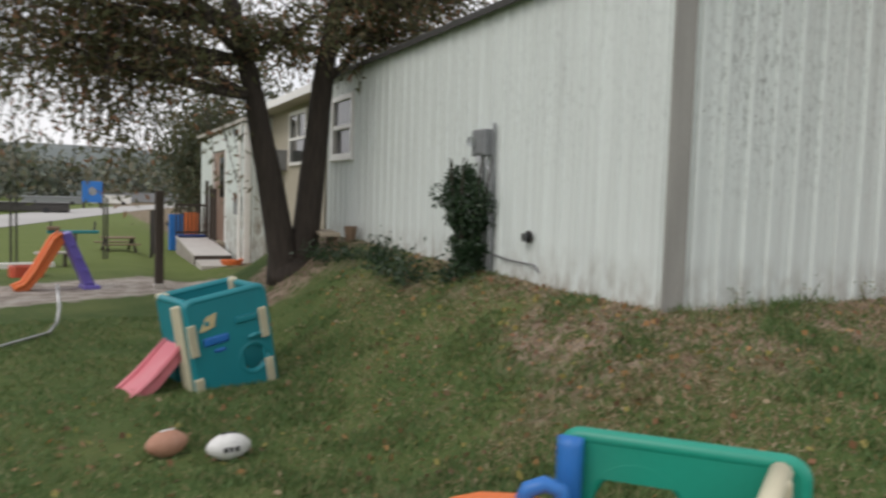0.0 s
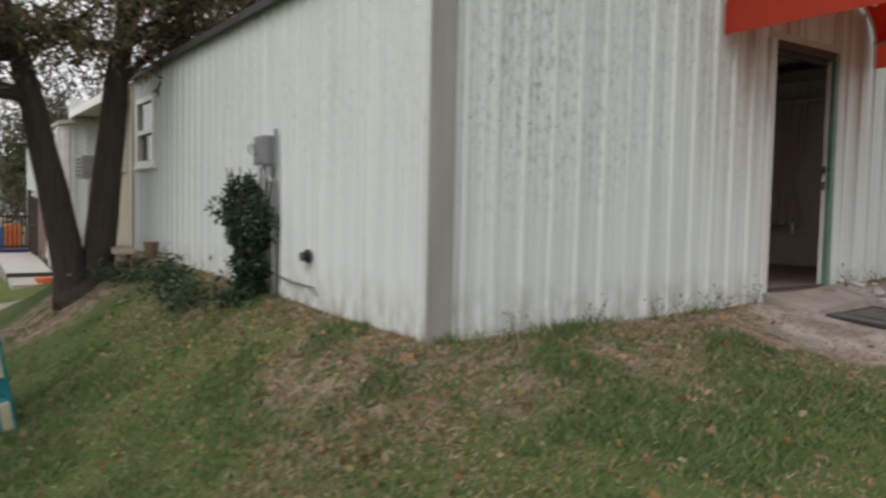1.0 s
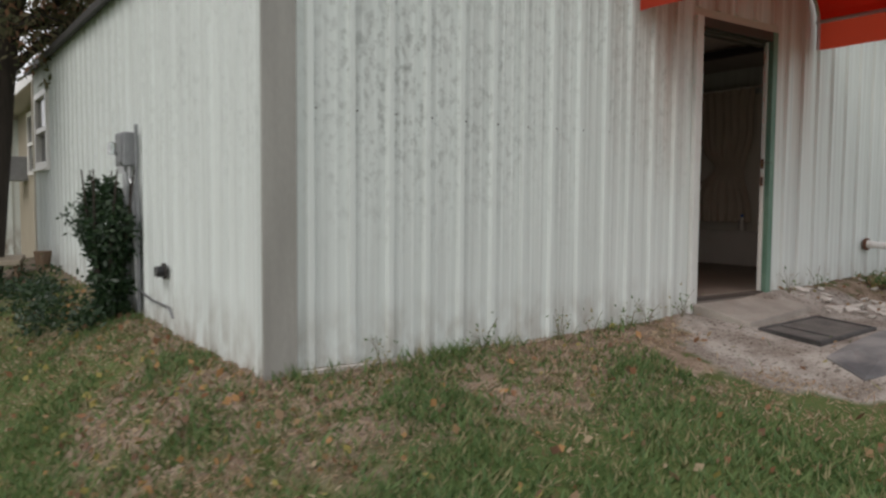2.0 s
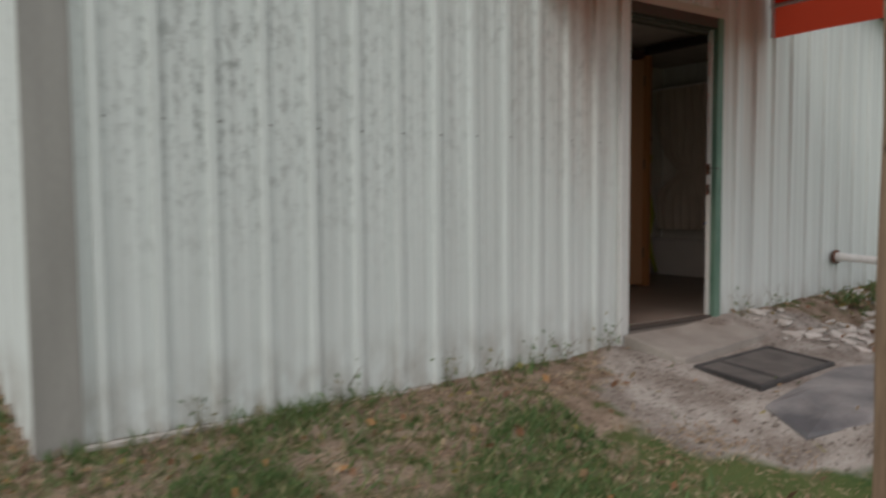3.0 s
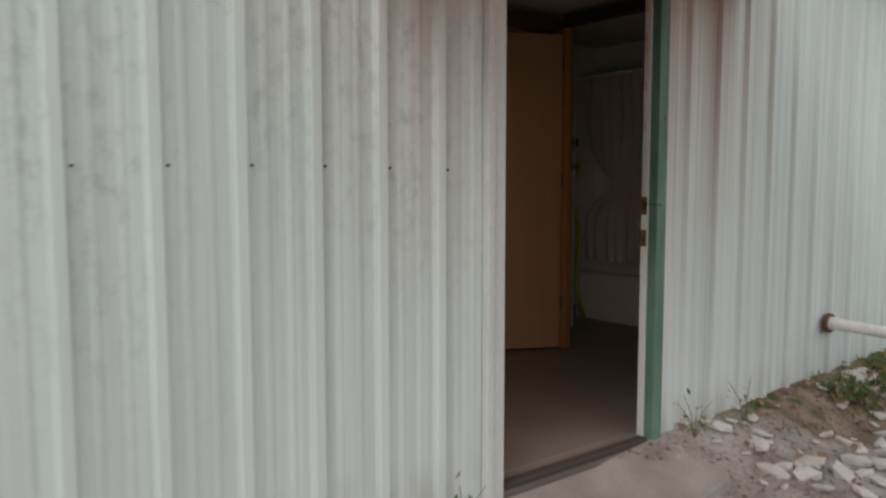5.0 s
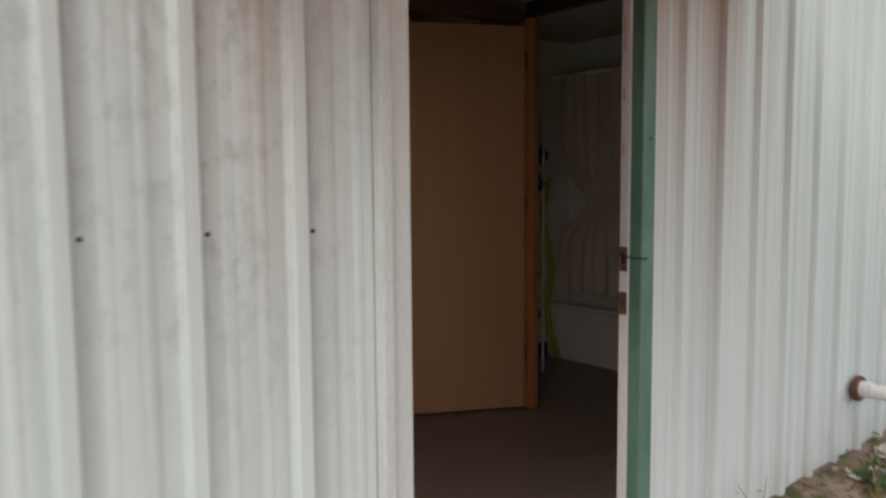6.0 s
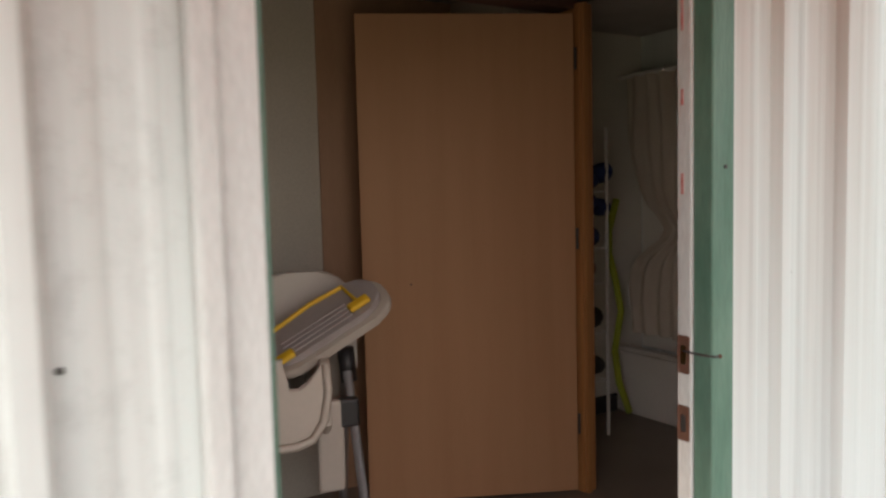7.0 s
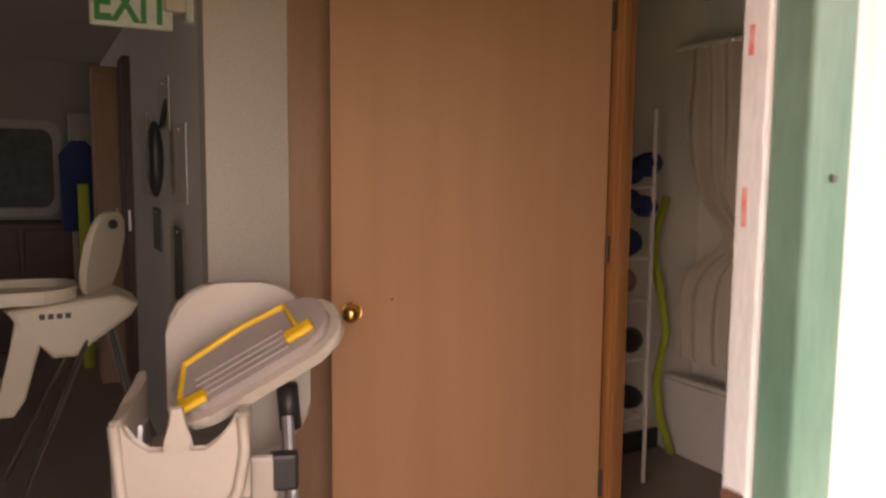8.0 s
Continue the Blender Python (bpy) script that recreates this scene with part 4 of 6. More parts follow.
def make_tree():
    bx, by = -4.03, 6.06
    g = lie(bx, by)
    t = thing("forked_tree", "forked tree with dark bark and drooping olive leaves", "tree", (bx, by, g))
    r = random.Random(11)

    def stem(xs, zs, ys, radii, n=13):
        """A leaning trunk: bends given by height, filled in to n rings."""
        f = np.linspace(0, len(xs) - 1, n)
        at = [np.interp(f, range(len(xs)), row) for row in (xs, ys, zs, radii)]
        return [Vector((float(x) + r.uniform(-0.012, 0.012), float(y), float(z))) for x, y, z in zip(*at[:3])], [float(q) for q in at[3]]
    left, lr = stem((-0.1, -0.16, -0.32, -0.56, -0.86, -1.3), (-0.2, 0.25, 1.1, 2.25, 3.3, 4.9), (0, 0, 0, -0.03, -0.06, -0.1), (0.25, 0.185, 0.165, 0.125, 0.1, 0.06))
    right, rr = stem((0.1, 0.13, 0.22, 0.38, 0.57, 0.85), (-0.2, 0.25, 1.1, 2.5, 3.6, 5.2), (0.02, 0.02, 0.03, 0.06, 0.1, 0.15), (0.24, 0.18, 0.17, 0.135, 0.11, 0.06))
    part("trunk", rod(left, 0, sides=12, radii=lr), BARK, t, smooth=True)
    part("trunk", rod(right, 0, sides=12, radii=rr), BARK, t, smooth=True)
    part("root_flare", ball((0, 0, -0.1), (0.34, 0.32, 0.26)), BARK, t, smooth=True)
    starts = [(left[7], (-2.6, -0.8, 3.1)), (left[8], (-3.4, 0.6, 3.3)), (left[9], (-4.2, -0.6, 3.5)), (left[11], (-3.0, 1.6, 5.2)), (left[11], (-1.2, -1.4, 5.6)), (left[8], (-1.6, 1.9, 3.5)),
              (right[8], (0.1, -1.0, 4.2)), (right[9], (1.6, 1.4, 4.6)), (right[11], (0.6, -1.4, 5.6)), (right[10], (1.9, 0.4, 4.6)), (left[8], (-2.4, -1.7, 4.0)), (right[8], (-0.62, 0.0, 3.05)), (left[9], (-5.0, 0.9, 4.0)), (right[10], (2.7, -0.6, 4.9)), (right[9], (2.0, 0.9, 3.9)), (left[11], (-2.8, -2.2, 6.0)), (left[11], (-4.4, 1.4, 6.0)), (right[11], (0.2, -2.6, 6.4)), (left[12], (-1.0, 0.8, 7.0)), (right[8], (1.7, -0.5, 3.6)), (left[8], (-3.8, 0.1, 2.9)), (left[9], (-3.0, -0.4, 4.2)), (left[7], (-2.9, -0.6, 2.55)), (left[8], (-3.4, 0.6, 2.5)), (left[7], (-2.2, 0.8, 2.8)), (left[9], (-3.5, -1.2, 3.0)), (left[9], (-2.0, -1.0, 3.4)), (right[7], (1.3, -0.6, 3.1)), (right[8], (1.7, 0.5, 3.3)), (left[8], (0.0, -0.8, 3.1)), (right[9], (0.9, -1.2, 3.8)), (right[9], (2.3, -0.2, 3.7)), (right[10], (2.4, 0.8, 4.3))]
    limbs = []
    for k, (a, b) in enumerate(starts):
        pts, rad = grow(a, b, 0.06, 0.016, 0.16, 20 + k, 8)
        part("limb", rod(pts, 0, sides=7, radii=rad), BARK, t, smooth=True)
        limbs.append(pts)
    bm = bmesh.new()
    spots = []
    for pts in limbs:
        low = pts[-1].x < -1.5
        for k in range(3, 8):
            for q in range(4):
                p = pts[k]
                out = Vector((r.uniform(-1, 1), r.uniform(-1, 1), r.uniform(-0.4, 0.35))) * r.uniform(0.4, 0.95)
                mid = p + out * 0.6 + Vector((0, 0, 0.06))
                # outer twigs of the low side hang down in sprays
                end = p + out + Vector((0, 0, -r.uniform(0.15, 1.25) if low and q < 3 else -0.1))
                rod([p, mid, end], 0, bm, 4, [0.013, 0.009, 0.004])
                spots += [(mid, 0.11), (mid.lerp(end, 0.5), 0.1), (end, 0.12), (p.lerp(mid, 0.6), 0.12)]
    tagged(part("branchwork", bm, BARK, t), kind="stuff")
    rng = np.random.default_rng(5)
    c = np.concatenate([np.array(p) + rng.normal(size=(15, 3)) * s * np.array([1, 1, 1.25]) for p, s in spots])
    leaves("crown", c, 0.095, 0.034, LEAVES, 6, 1.1, t)


def make_bush():
    x, y = LEFT - 0.19, 2.38
    g = lie(x, y)
    t = thing("clipped_bush", "tall dark evergreen bush growing against the side wall", "bush", (x, y, g))
    r = np.random.default_rng(9)
    stems = bmesh.new()
    for k in range(7):
        a = 0.9 * k
        rod([(0.04 * math.cos(a), 0.04 * math.sin(a), -0.05), (0.12 * math.cos(a), 0.14 * math.sin(a), 0.5), (0.16 * math.cos(a + 0.3), 0.22 * math.sin(a), 1.05)], 0, stems, 6, [0.016, 0.012, 0.005])
    tagged(part("woody_base", stems, BARK, t), kind="stuff")
    n = 6200
    f = r.uniform(0.0, 1, n)
    wide = 0.09 + 0.15 * np.sin(np.pi * np.clip(f, 0, 1) ** 1.7) * (0.3 + f) + 0.03 * np.sin(11 * f) + 0.03 * np.sin(27 * f + 1)
    ang, rad = r.uniform(0, 2 * np.pi, n), np.sqrt(r.uniform(0.25, 1, n)) + r.normal(0, 0.17, n)
    top = 0.86
    c = np.stack([np.cos(ang) * rad * wide * 0.8, np.sin(ang) * rad * (wide + 0.05) + 0.14 * f * f, 0.05 + f * (top + 0.08 * np.sin(3 * ang))], 1)
    leaves("foliage", c, 0.05, 0.022, BUSH, 12, 0.1, t)
    for k, (dx, dy, s, h) in enumerate(((-0.35, 0.55, 0.3, 0.28), (-0.15, -0.05, 0.2, 0.2), (-0.3, 1.15, 0.28, 0.24), (-0.3, 2.4, 0.4, 0.2), (-0.4, 3.0, 0.36, 0.2), (-0.2, 1.7, 0.2, 0.22))):
        px, py = x + dx, y + dy
        w = thing("weed_clump", "low leafy weeds along the foot of the wall", "weeds", (px, py, lie(px, py)), 0, "weeds by the wall")
        q = r.normal(size=(420, 3)) * np.array([s * 0.45, s * 0.5, 0])
        q[:, 2] = np.abs(r.normal(size=420)) * h * 0.5
        leaves("foliage", q, 0.055, 0.022, BUSH, 30 + k, -0.3, w)


def make_lawn_blades():
    r = np.random.default_rng(3)
    pts = []
    while len(pts) < 85000:
        x, y = r.uniform(-7.6, 1.0), r.uniform(-3.9, 6.0)
        if r.random() < 0.1:
            x, y = r.uniform(2.2, 6.5), -r.uniform(-1.5, 1.8)
            if x < RIGHT + 0.1 and y > -0.12:
                continue
        if r.random() < 0.3:
            x, y = r.uniform(-6.0, LEFT), r.uniform(-3.0, 3.5)
        elif r.random() < 0.35:
            x, y = r.uniform(-5.8, 0.2), -abs(r.normal(0, 1.2)) - 0.02
        if RIGHT + 0.1 > x > LEFT - 0.05 and y > -0.02:
            continue
        d = math.hypot((x - 0.65) / 1.75, (y + 0.95) / 1.35)
        if x > -1.6 and y > -0.3 and r.random() < 0.7:
            continue
        if d < 1.0 and r.random() < 0.995:
            continue
        k = noise.noise(Vector((x * 0.9, y * 0.9, 5)))
        edge = (-y if x > LEFT else LEFT - x) if x < 2.0 else 9
        patch = noise.noise(Vector((x * 2.1, y * 2.1, 2)))
        if edge < 3.4 and patch + 0.5 * k + 0.13 * edge < r.uniform(0.06, 0.5) and r.random() < 0.82:
            continue
        pts.append((x, y))
    base = np.array([(x, y, lie(x, y)) for x, y in pts])
    n = len(base)
    a = r.uniform(0, 2 * np.pi, n)
    h, w = r.uniform(0.02, 0.06, n), r.uniform(0.004, 0.009, n)
    tall = (base[:, 1] > -0.16) & (base[:, 0] > LEFT)
    h = np.where(tall, h * 1.7, h)
    side = np.stack([np.cos(a) * w, np.sin(a) * w, 0 * a], 1)
    lean = np.stack([r.normal(0, 0.6, n) * h, r.normal(0, 0.6, n) * h, h], 1)
    verts = np.stack([base - side, base + side, base + lean], 1).reshape(-1, 3)
    mesh_of("lawn_grass", verts.tolist(), (np.arange(n)[:, None] * 3 + np.arange(3)).tolist(), GRASS, label="short green and straw-coloured lawn grass", category="grass", kind="stuff")
    pts = []
    while len(pts) < 30000:
        x, y = r.uniform(-5.6, 0.3), -abs(r.normal(0, 1.5)) - 0.03
        if r.random() < 0.35:
            x, y = LEFT - abs(r.normal(0, 0.9)) - 0.03, r.uniform(-1.5, 4.0)
        if y < -3.9 or -noise.noise(Vector((x * 2.1, y * 2.1, 2))) - 0.35 * noise.noise(Vector((x * 0.9, y * 0.9, 5))) < r.uniform(-0.25, 0.3) or math.hypot((x - 0.9) / 1.55, (y + 0.9) / 1.25) < 0.95:
            continue
        pts.append((x, y, lie(x, y) + 0.004))
    s = np.array(pts)
    leaves("straw", s, 0.036, 0.006, STRAW, 14, -0.25, label="dead straw-coloured grass on worn soil", category="dry grass", kind="stuff")
    q = [(r.uniform(-7.5, 3.2), r.uniform(-4, 2.5)) for _ in range(3900)] + [(LEFT - abs(r.normal(0, 0.8)) - 0.05, r.uniform(-1, 4.5)) for _ in range(900)] + [(r.uniform(1.0, 4.5), -abs(r.normal(0, 0.7)) - 0.05) for _ in range(1100)] + [(r.uniform(-1.0, 0.6), -abs(r.normal(0, 0.9)) - 0.1) for _ in range(260)] + [(r.uniform(3.2, 6.0), r.uniform(-2, 3)) for _ in range(500)]
    q = np.array([(x, y, lie(x, y) + 0.012) for x, y in q if not (LEFT < x < RIGHT and y > -0.03) and not (x < LEFT and y > 0 and x > LEFT - 0.02) and not (-0.1 < x < 1.1 and -1.0 < y) and not (math.hypot((x - 0.65) / 1.75, (y + 0.95) / 1.35) < 1.1 and r.random() < 0.86) and not (0.1 < x < 2.0 and -1.9 < y < -0.9 and r.random() < 0.8)])
    leaves("fallen_leaves", q, 0.046, 0.034, DRY, 8, 0.0, label="scattered dry brown and orange fallen leaves", category="leaves", kind="stuff")


def make_hedge():
    r = np.random.default_rng(21)
    for k, (x, y, w, h) in enumerate(((5.6, 2.2, 1.3, 3.8), (7.6, 1.2, 1.6, 4.2), (6.8, 4.2, 1.8, 4.6), (9.4, 0.2, 1.8, 4.4))):
        t = thing("dark_tree", "dense dark green tree beyond the building", "tree", (x, y, lie(x, y)), 0, "trees beyond the wall")
        part("trunk", rod([(0, 0, -0.1), (0.1, 0, h * 0.5), (0.05, 0.1, h * 0.9)], 0, sides=8, radii=[0.14, 0.1, 0.04]), BARK, t)
        c = r.normal(size=(11000, 3))
        c /= np.linalg.norm(c, axis=1, keepdims=True)
        c *= r.uniform(0.2, 1.0, (11000, 1)) ** 0.5
        c = c * np.array([w, w, h * 0.52]) + np.array([0, 0, h * 0.52])
        c += 0.25 * np.sin(c[:, [1, 2, 0]] * 4)
        leaves("crown", c, 0.17, 0.085, HEDGE, 40 + k, 0.3, t)


def make_sprigs():
    r = random.Random(31)
    for x in (-2.6, -1.95, -1.35, -1.1, -0.75, -0.55, -0.2, 1.12, 1.5):
        y = -0.06 - 0.05 * r.random()
        t = thing("dry_sprig", "dry grey-green sprig against the foot of the wall", "weed", (x, y, lie(x, y)), r.uniform(0, 360), "sprigs by the wall")
        for k in range(5):
            a, h = r.uniform(0, 6.28), r.uniform(0.07, 0.2)
            part("stalk", rod([(0, 0, -0.01), (0.03 * math.cos(a), 0.03 * math.sin(a), h * 0.6), (0.09 * math.cos(a), 0.06 * math.sin(a), h)], 0, sides=4, radii=[0.003, 0.002, 0.001]), SPRIG, t)
        c = np.random.default_rng(int(100 + 10 * x)).normal(size=(26, 3)) * np.array([0.06, 0.03, 0.05]) + np.array([0, 0, 0.09])
        leaves("foliage", c, 0.03, 0.012, GRASS, int(200 + 10 * x), -0.3, t)

    q = np.random.default_rng(88)
    for k, (x, y, w) in enumerate(((2.3, -0.2, 0.16), (2.62, -0.34, 0.2), (2.9, -0.22, 0.22), (3.15, -0.45, 0.25), (2.75, -0.62, 0.18), (3.4, -0.3, 0.25))):
        t = thing("weed_clump", "low green weeds with fallen leaves beside the rubble", "weeds", (x, y, lie(x, y)), 0, "weeds by the rubble")
        c = q.normal(size=(260, 3)) * np.array([w * 0.5, w * 0.4, 0])
        c[:, 1] = np.minimum(c[:, 1], -y - 0.03)
        c[:, 2] = np.abs(q.normal(size=260)) * 0.035
        leaves("foliage", c, 0.05, 0.016, GRASS, 300 + k, -0.7, t)
        c = q.normal(size=(60, 3)) * np.array([w * 0.6, w * 0.5, 0]) + np.array([0, 0, 0.02])
        c[:, 1] = np.minimum(c[:, 1], -y - 0.03)
        leaves("leaf_litter", c, 0.05, 0.035, DRY, 320 + k, 0.0, t, kind="stuff")


make_sprigs()
make_tree(), make_bush(), make_lawn_blades(), make_hedge()


# ---- toys on the lawn ----
def play_panel(w, h, mat, parent, m, porthole=None, bead=0.03):
    """A moulded plastic panel with a rounded rim; its pieces are laid by the pose m."""
    cx, cz, rad = porthole if porthole else (0, h * 0.5, 0.06)
    ring = rounded(w, h, 0.05, 6, 0, h / 2)
    hole = [(cx + rad * math.cos(a), cz + rad * math.sin(a)) for a in (math.atan2(z - h / 2, x) for x, z in ring)]
    bm = plate(ring, hole, 0.05, "y", -0.025)
    bmesh.ops.transform(bm, matrix=m, verts=bm.verts)
    p = part("panel", bm, mat, parent)
    rim = rod([(x * 0.985, 0, h / 2 + (z - h / 2) * 0.985) for x, z in [*ring, ring[0]]], 0.032, sides=8)
    bmesh.ops.transform(rim, matrix=m, verts=rim.verts)
    part("rim", rim, mat, p, smooth=True)
    if porthole:
        r2 = rod([(cx + rad * math.cos(a), -0.0, cz + rad * math.sin(a)) for a in (2 * math.pi * k / 20 for k in range(21))], bead, sides=8)
        bmesh.ops.transform(r2, matrix=m, verts=r2.verts)
        part("porthole_rim", r2, mat, p, smooth=True)
    return p


def make_cube_climber():
    a, b = Vector((-5.765, 2.3)), Vector((-4.97, 2.93))
    w = ((b - a).length - 0.12) * 0.76
    turn = math.degrees(math.atan2(b.y - a.y, b.x - a.x))
    mid = (a + b) / 2
    t = thing("cube_climber", "teal plastic cube climber with cream corners and pink slide", "play structure", (mid.x, mid.y, lie(mid.x, mid.y) - 0.08), turn - 22)
    t.matrix_basis = pose(mid.x, mid.y, lie(mid.x, mid.y) - 0.06, 0, -10, turn - 22)
    h, d = 0.86, 0.5
    p = play_panel(w, h, TEAL, t, pose(0, 0, 0), porthole=(0.17, 0.27, 0.13))
    for x, z, sx, sz in ((-0.2, 0.66, 0.05, 0.05), (0.15, 0.62, 0.2, 0.06), (-0.14, 0.51, 0.22, 0.07), (-0.12, 0.42, 0.1, 0.03)):
        part("relief", box((x - sx / 2, -0.04, z - sz / 2), (x + sx / 2, -0.02, z + sz / 2), 0.015), TEAL if z > 0.55 else BLUE, p)
    part("cut_window", prism([(-0.27, 0.6), (-0.14, 0.62), (-0.11, 0.73), (-0.2, 0.71)], 0.012, "y", -0.036), YELLOW_PVC, p)
    part("small_handle", rod([(0.14, -0.03, 0.455), (0.2, -0.055, 0.47), (0.26, -0.03, 0.455)], 0.018), TEAL, p)
    play_panel(w, h, TEAL, t, pose(0, d, 0), porthole=(0.14, 0.3, 0.22))
    play_panel(d, h, TEAL, t, pose(-w / 2, d / 2, 0, 0, 0, 90), porthole=(0, 0.25, 0.17))
    play_panel(d, h * 0.97, TEAL, t, pose(w / 2, d / 2, 0, 0, 0, 90), porthole=(0, 0.4, 0.12))
    for x in (-w / 2 + 0.02, w / 2 - 0.03):
        for z0, z1 in ((0.02, 0.24), (0.42, 0.68)):
            for k in (-1, 0, 1):
                part("corner_clip", box((x - 0.03 + 0.024 * k, -0.06, z0), (x - 0.01 + 0.024 * k, -0.028, z1), 0.008), CREAM, t, "cream corner clip")
        part("top_cap", box((x - 0.04, d - 0.05, h - 0.12), (x + 0.05, d + 0.05, h + 0.02), 0.02), CREAM, t, "cream corner cap")
    part("corner_post", box((-w / 2 - 0.06, 0.02, 0.0), (-w / 2 - 0.02, 0.09, h - 0.02), 0.012), CREAM, t)
    part("corner_post", box((-w / 2 - 0.06, 0.12, 0.0), (-w / 2 - 0.025, 0.17, h - 0.04), 0.012), CREAM, t)
    prof = [(-w / 2 - 0.02, 0.5), (-w / 2 - 0.3, 0.3), (-w / 2 - 0.84, -0.0), (-w / 2 - 1.0, -0.06), (-w / 2 - 1.0, -0.12), (-w / 2 - 0.8, -0.07), (-w / 2 - 0.25, 0.22), (-w / 2 - 0.02, 0.4)]
    s = part("slide", prism(prof, 0.34, "y", 0.12, None, 0.012), PINK, t, "faded pink slide")
    for y in (0.125, 0.455):
        part("slide_rail", rod([(-w / 2 - 0.02, y, 0.5), (-w / 2 - 0.3, y, 0.305), (-w / 2 - 0.84, y, 0.005), (-w / 2 - 1.0, y, -0.055)], 0.024, sides=8), PINK, s, smooth=True)


def make_near_climber():
    a, b = Vector((-5.065, -1.63)), Vector((-4.545, -2.18))
    w = (b - a).length
    turn = math.degrees(math.atan2(b.y - a.y, b.x - a.x))
    mid = (a + b) / 2
    g = lie(mid.x, mid.y) - 0.03
    h = -0.2 - g
    t = thing("activity_cube", "green plastic activity cube with blue and cream corners", "play structure", (mid.x, mid.y, g), turn)
    play_panel(w, h, GREEN_PLASTIC, t, pose(0, 0, 0), porthole=(-0.125, h - 0.25, 0.175), bead=0.026)
    part("corner_post", rod([(-w / 2 + 0.03, -0.07, 0), (-w / 2 + 0.03, -0.07, h - 0.02), (-w / 2 + 0.03, -0.06, h + 0.005)], 0.045, sides=12), BLUE, t, "blue corner post", smooth=True)
    part("corner_post", box((w / 2 - 0.1, -0.12, 0), (w / 2 - 0.04, -0.05, h - 0.02), 0.02), CREAM, t, "cream corner post")
    part("brace", rod([(w / 2 - 0.07, -0.04, h - 0.02), (w / 2 - 0.12, -0.25, h - 0.08), (w / 2 - 0.18, -0.5, h - 0.2)], 0.036, sides=10), CREAM, t, "cream side brace", smooth=True)
    play_panel(0.5, h * 0.55, CREAM, t, pose(w / 2 - 0.05, -0.3, 0, 0, 0, 90))


def make_ride_toy():
    x, y = -5.36, -1.77
    t = thing("ride_on_toy", "orange ride-on toy with blue handle on the lawn", "toy", (x, y, lie(x, y)), -30)
    part("body", prism([(-0.3, 0.14), (0.2, 0.14), (0.24, 0.3), (0.16, 0.4), (0.06, 0.415), (-0.1, 0.425), (-0.2, 0.4), (-0.26, 0.3)], 0.22, "y", -0.16, None, 0.03), ORANGE, t)
    part("handle", rod([(0.03, 0.02, 0.4), (0.05, 0.02, 0.445), (0.1, 0.025, 0.462), (0.15, 0.03, 0.445), (0.17, 0.03, 0.36)], 0.028), BLUE, t, "blue handle", smooth=True)
    for dx in (-0.2, 0.13):
        for dy in (-0.17, 0.05):
            part("wheel", rod([(dx, dy, 0.1), (dx, dy + 0.03, 0.1)], 0.1, sides=16), BLACK, t)


def make_balls():
    for name, label, x, y, mat, turn in (("football", "scuffed tan football lying on the lawn", -6.1, 1.08, BALL_TAN, 20), ("football", "white football with dark print lying on the lawn", -5.76, 0.9, BALL_WHITE, 5)):
        t = thing(name, label, "ball", (x, y, lie(x, y) + 0.075), turn, "footballs on the lawn")
        bm = ball((0, 0, 0), (0.138, 0.085, 0.085), u=20, v=14)
        for v in bm.verts:
            k = abs(v.co.x) / 0.138
            v.co.y *= 1 - 0.25 * k * k
            v.co.z *= 1 - 0.25 * k * k
        part("skin", bm, mat, t, smooth=True)
        part("lacing", box((-0.045, -0.01, 0.078), (0.045, 0.01, 0.086), 0.003), BALL_WHITE if mat is BALL_TAN else BLACK, t)
        if mat is BALL_WHITE:
            for k in range(3):
                part("print_bar", box((-0.05 + 0.035 * k, -0.0855, -0.01), (-0.028 + 0.035 * k, -0.078, 0.02), 0.001), BLACK, t)


def make_hoop():
    x, y = -6.95, 4.9
    t = thing("plastic_hoop", "pale bent plastic goal hoop on the lawn", "hoop", (x, y, lie(x, y)))
    part("tube", rod([(-0.75, -0.72, 0.03), (-0.3, -0.4, 0.02), (0.1, 0.2, 0.03), (0.17, 0.42, 0.1), (0.19, 0.5, 0.25), (0.17, 0.55, 0.5)], 0.016, sides=8), STEEL, t, smooth=True)


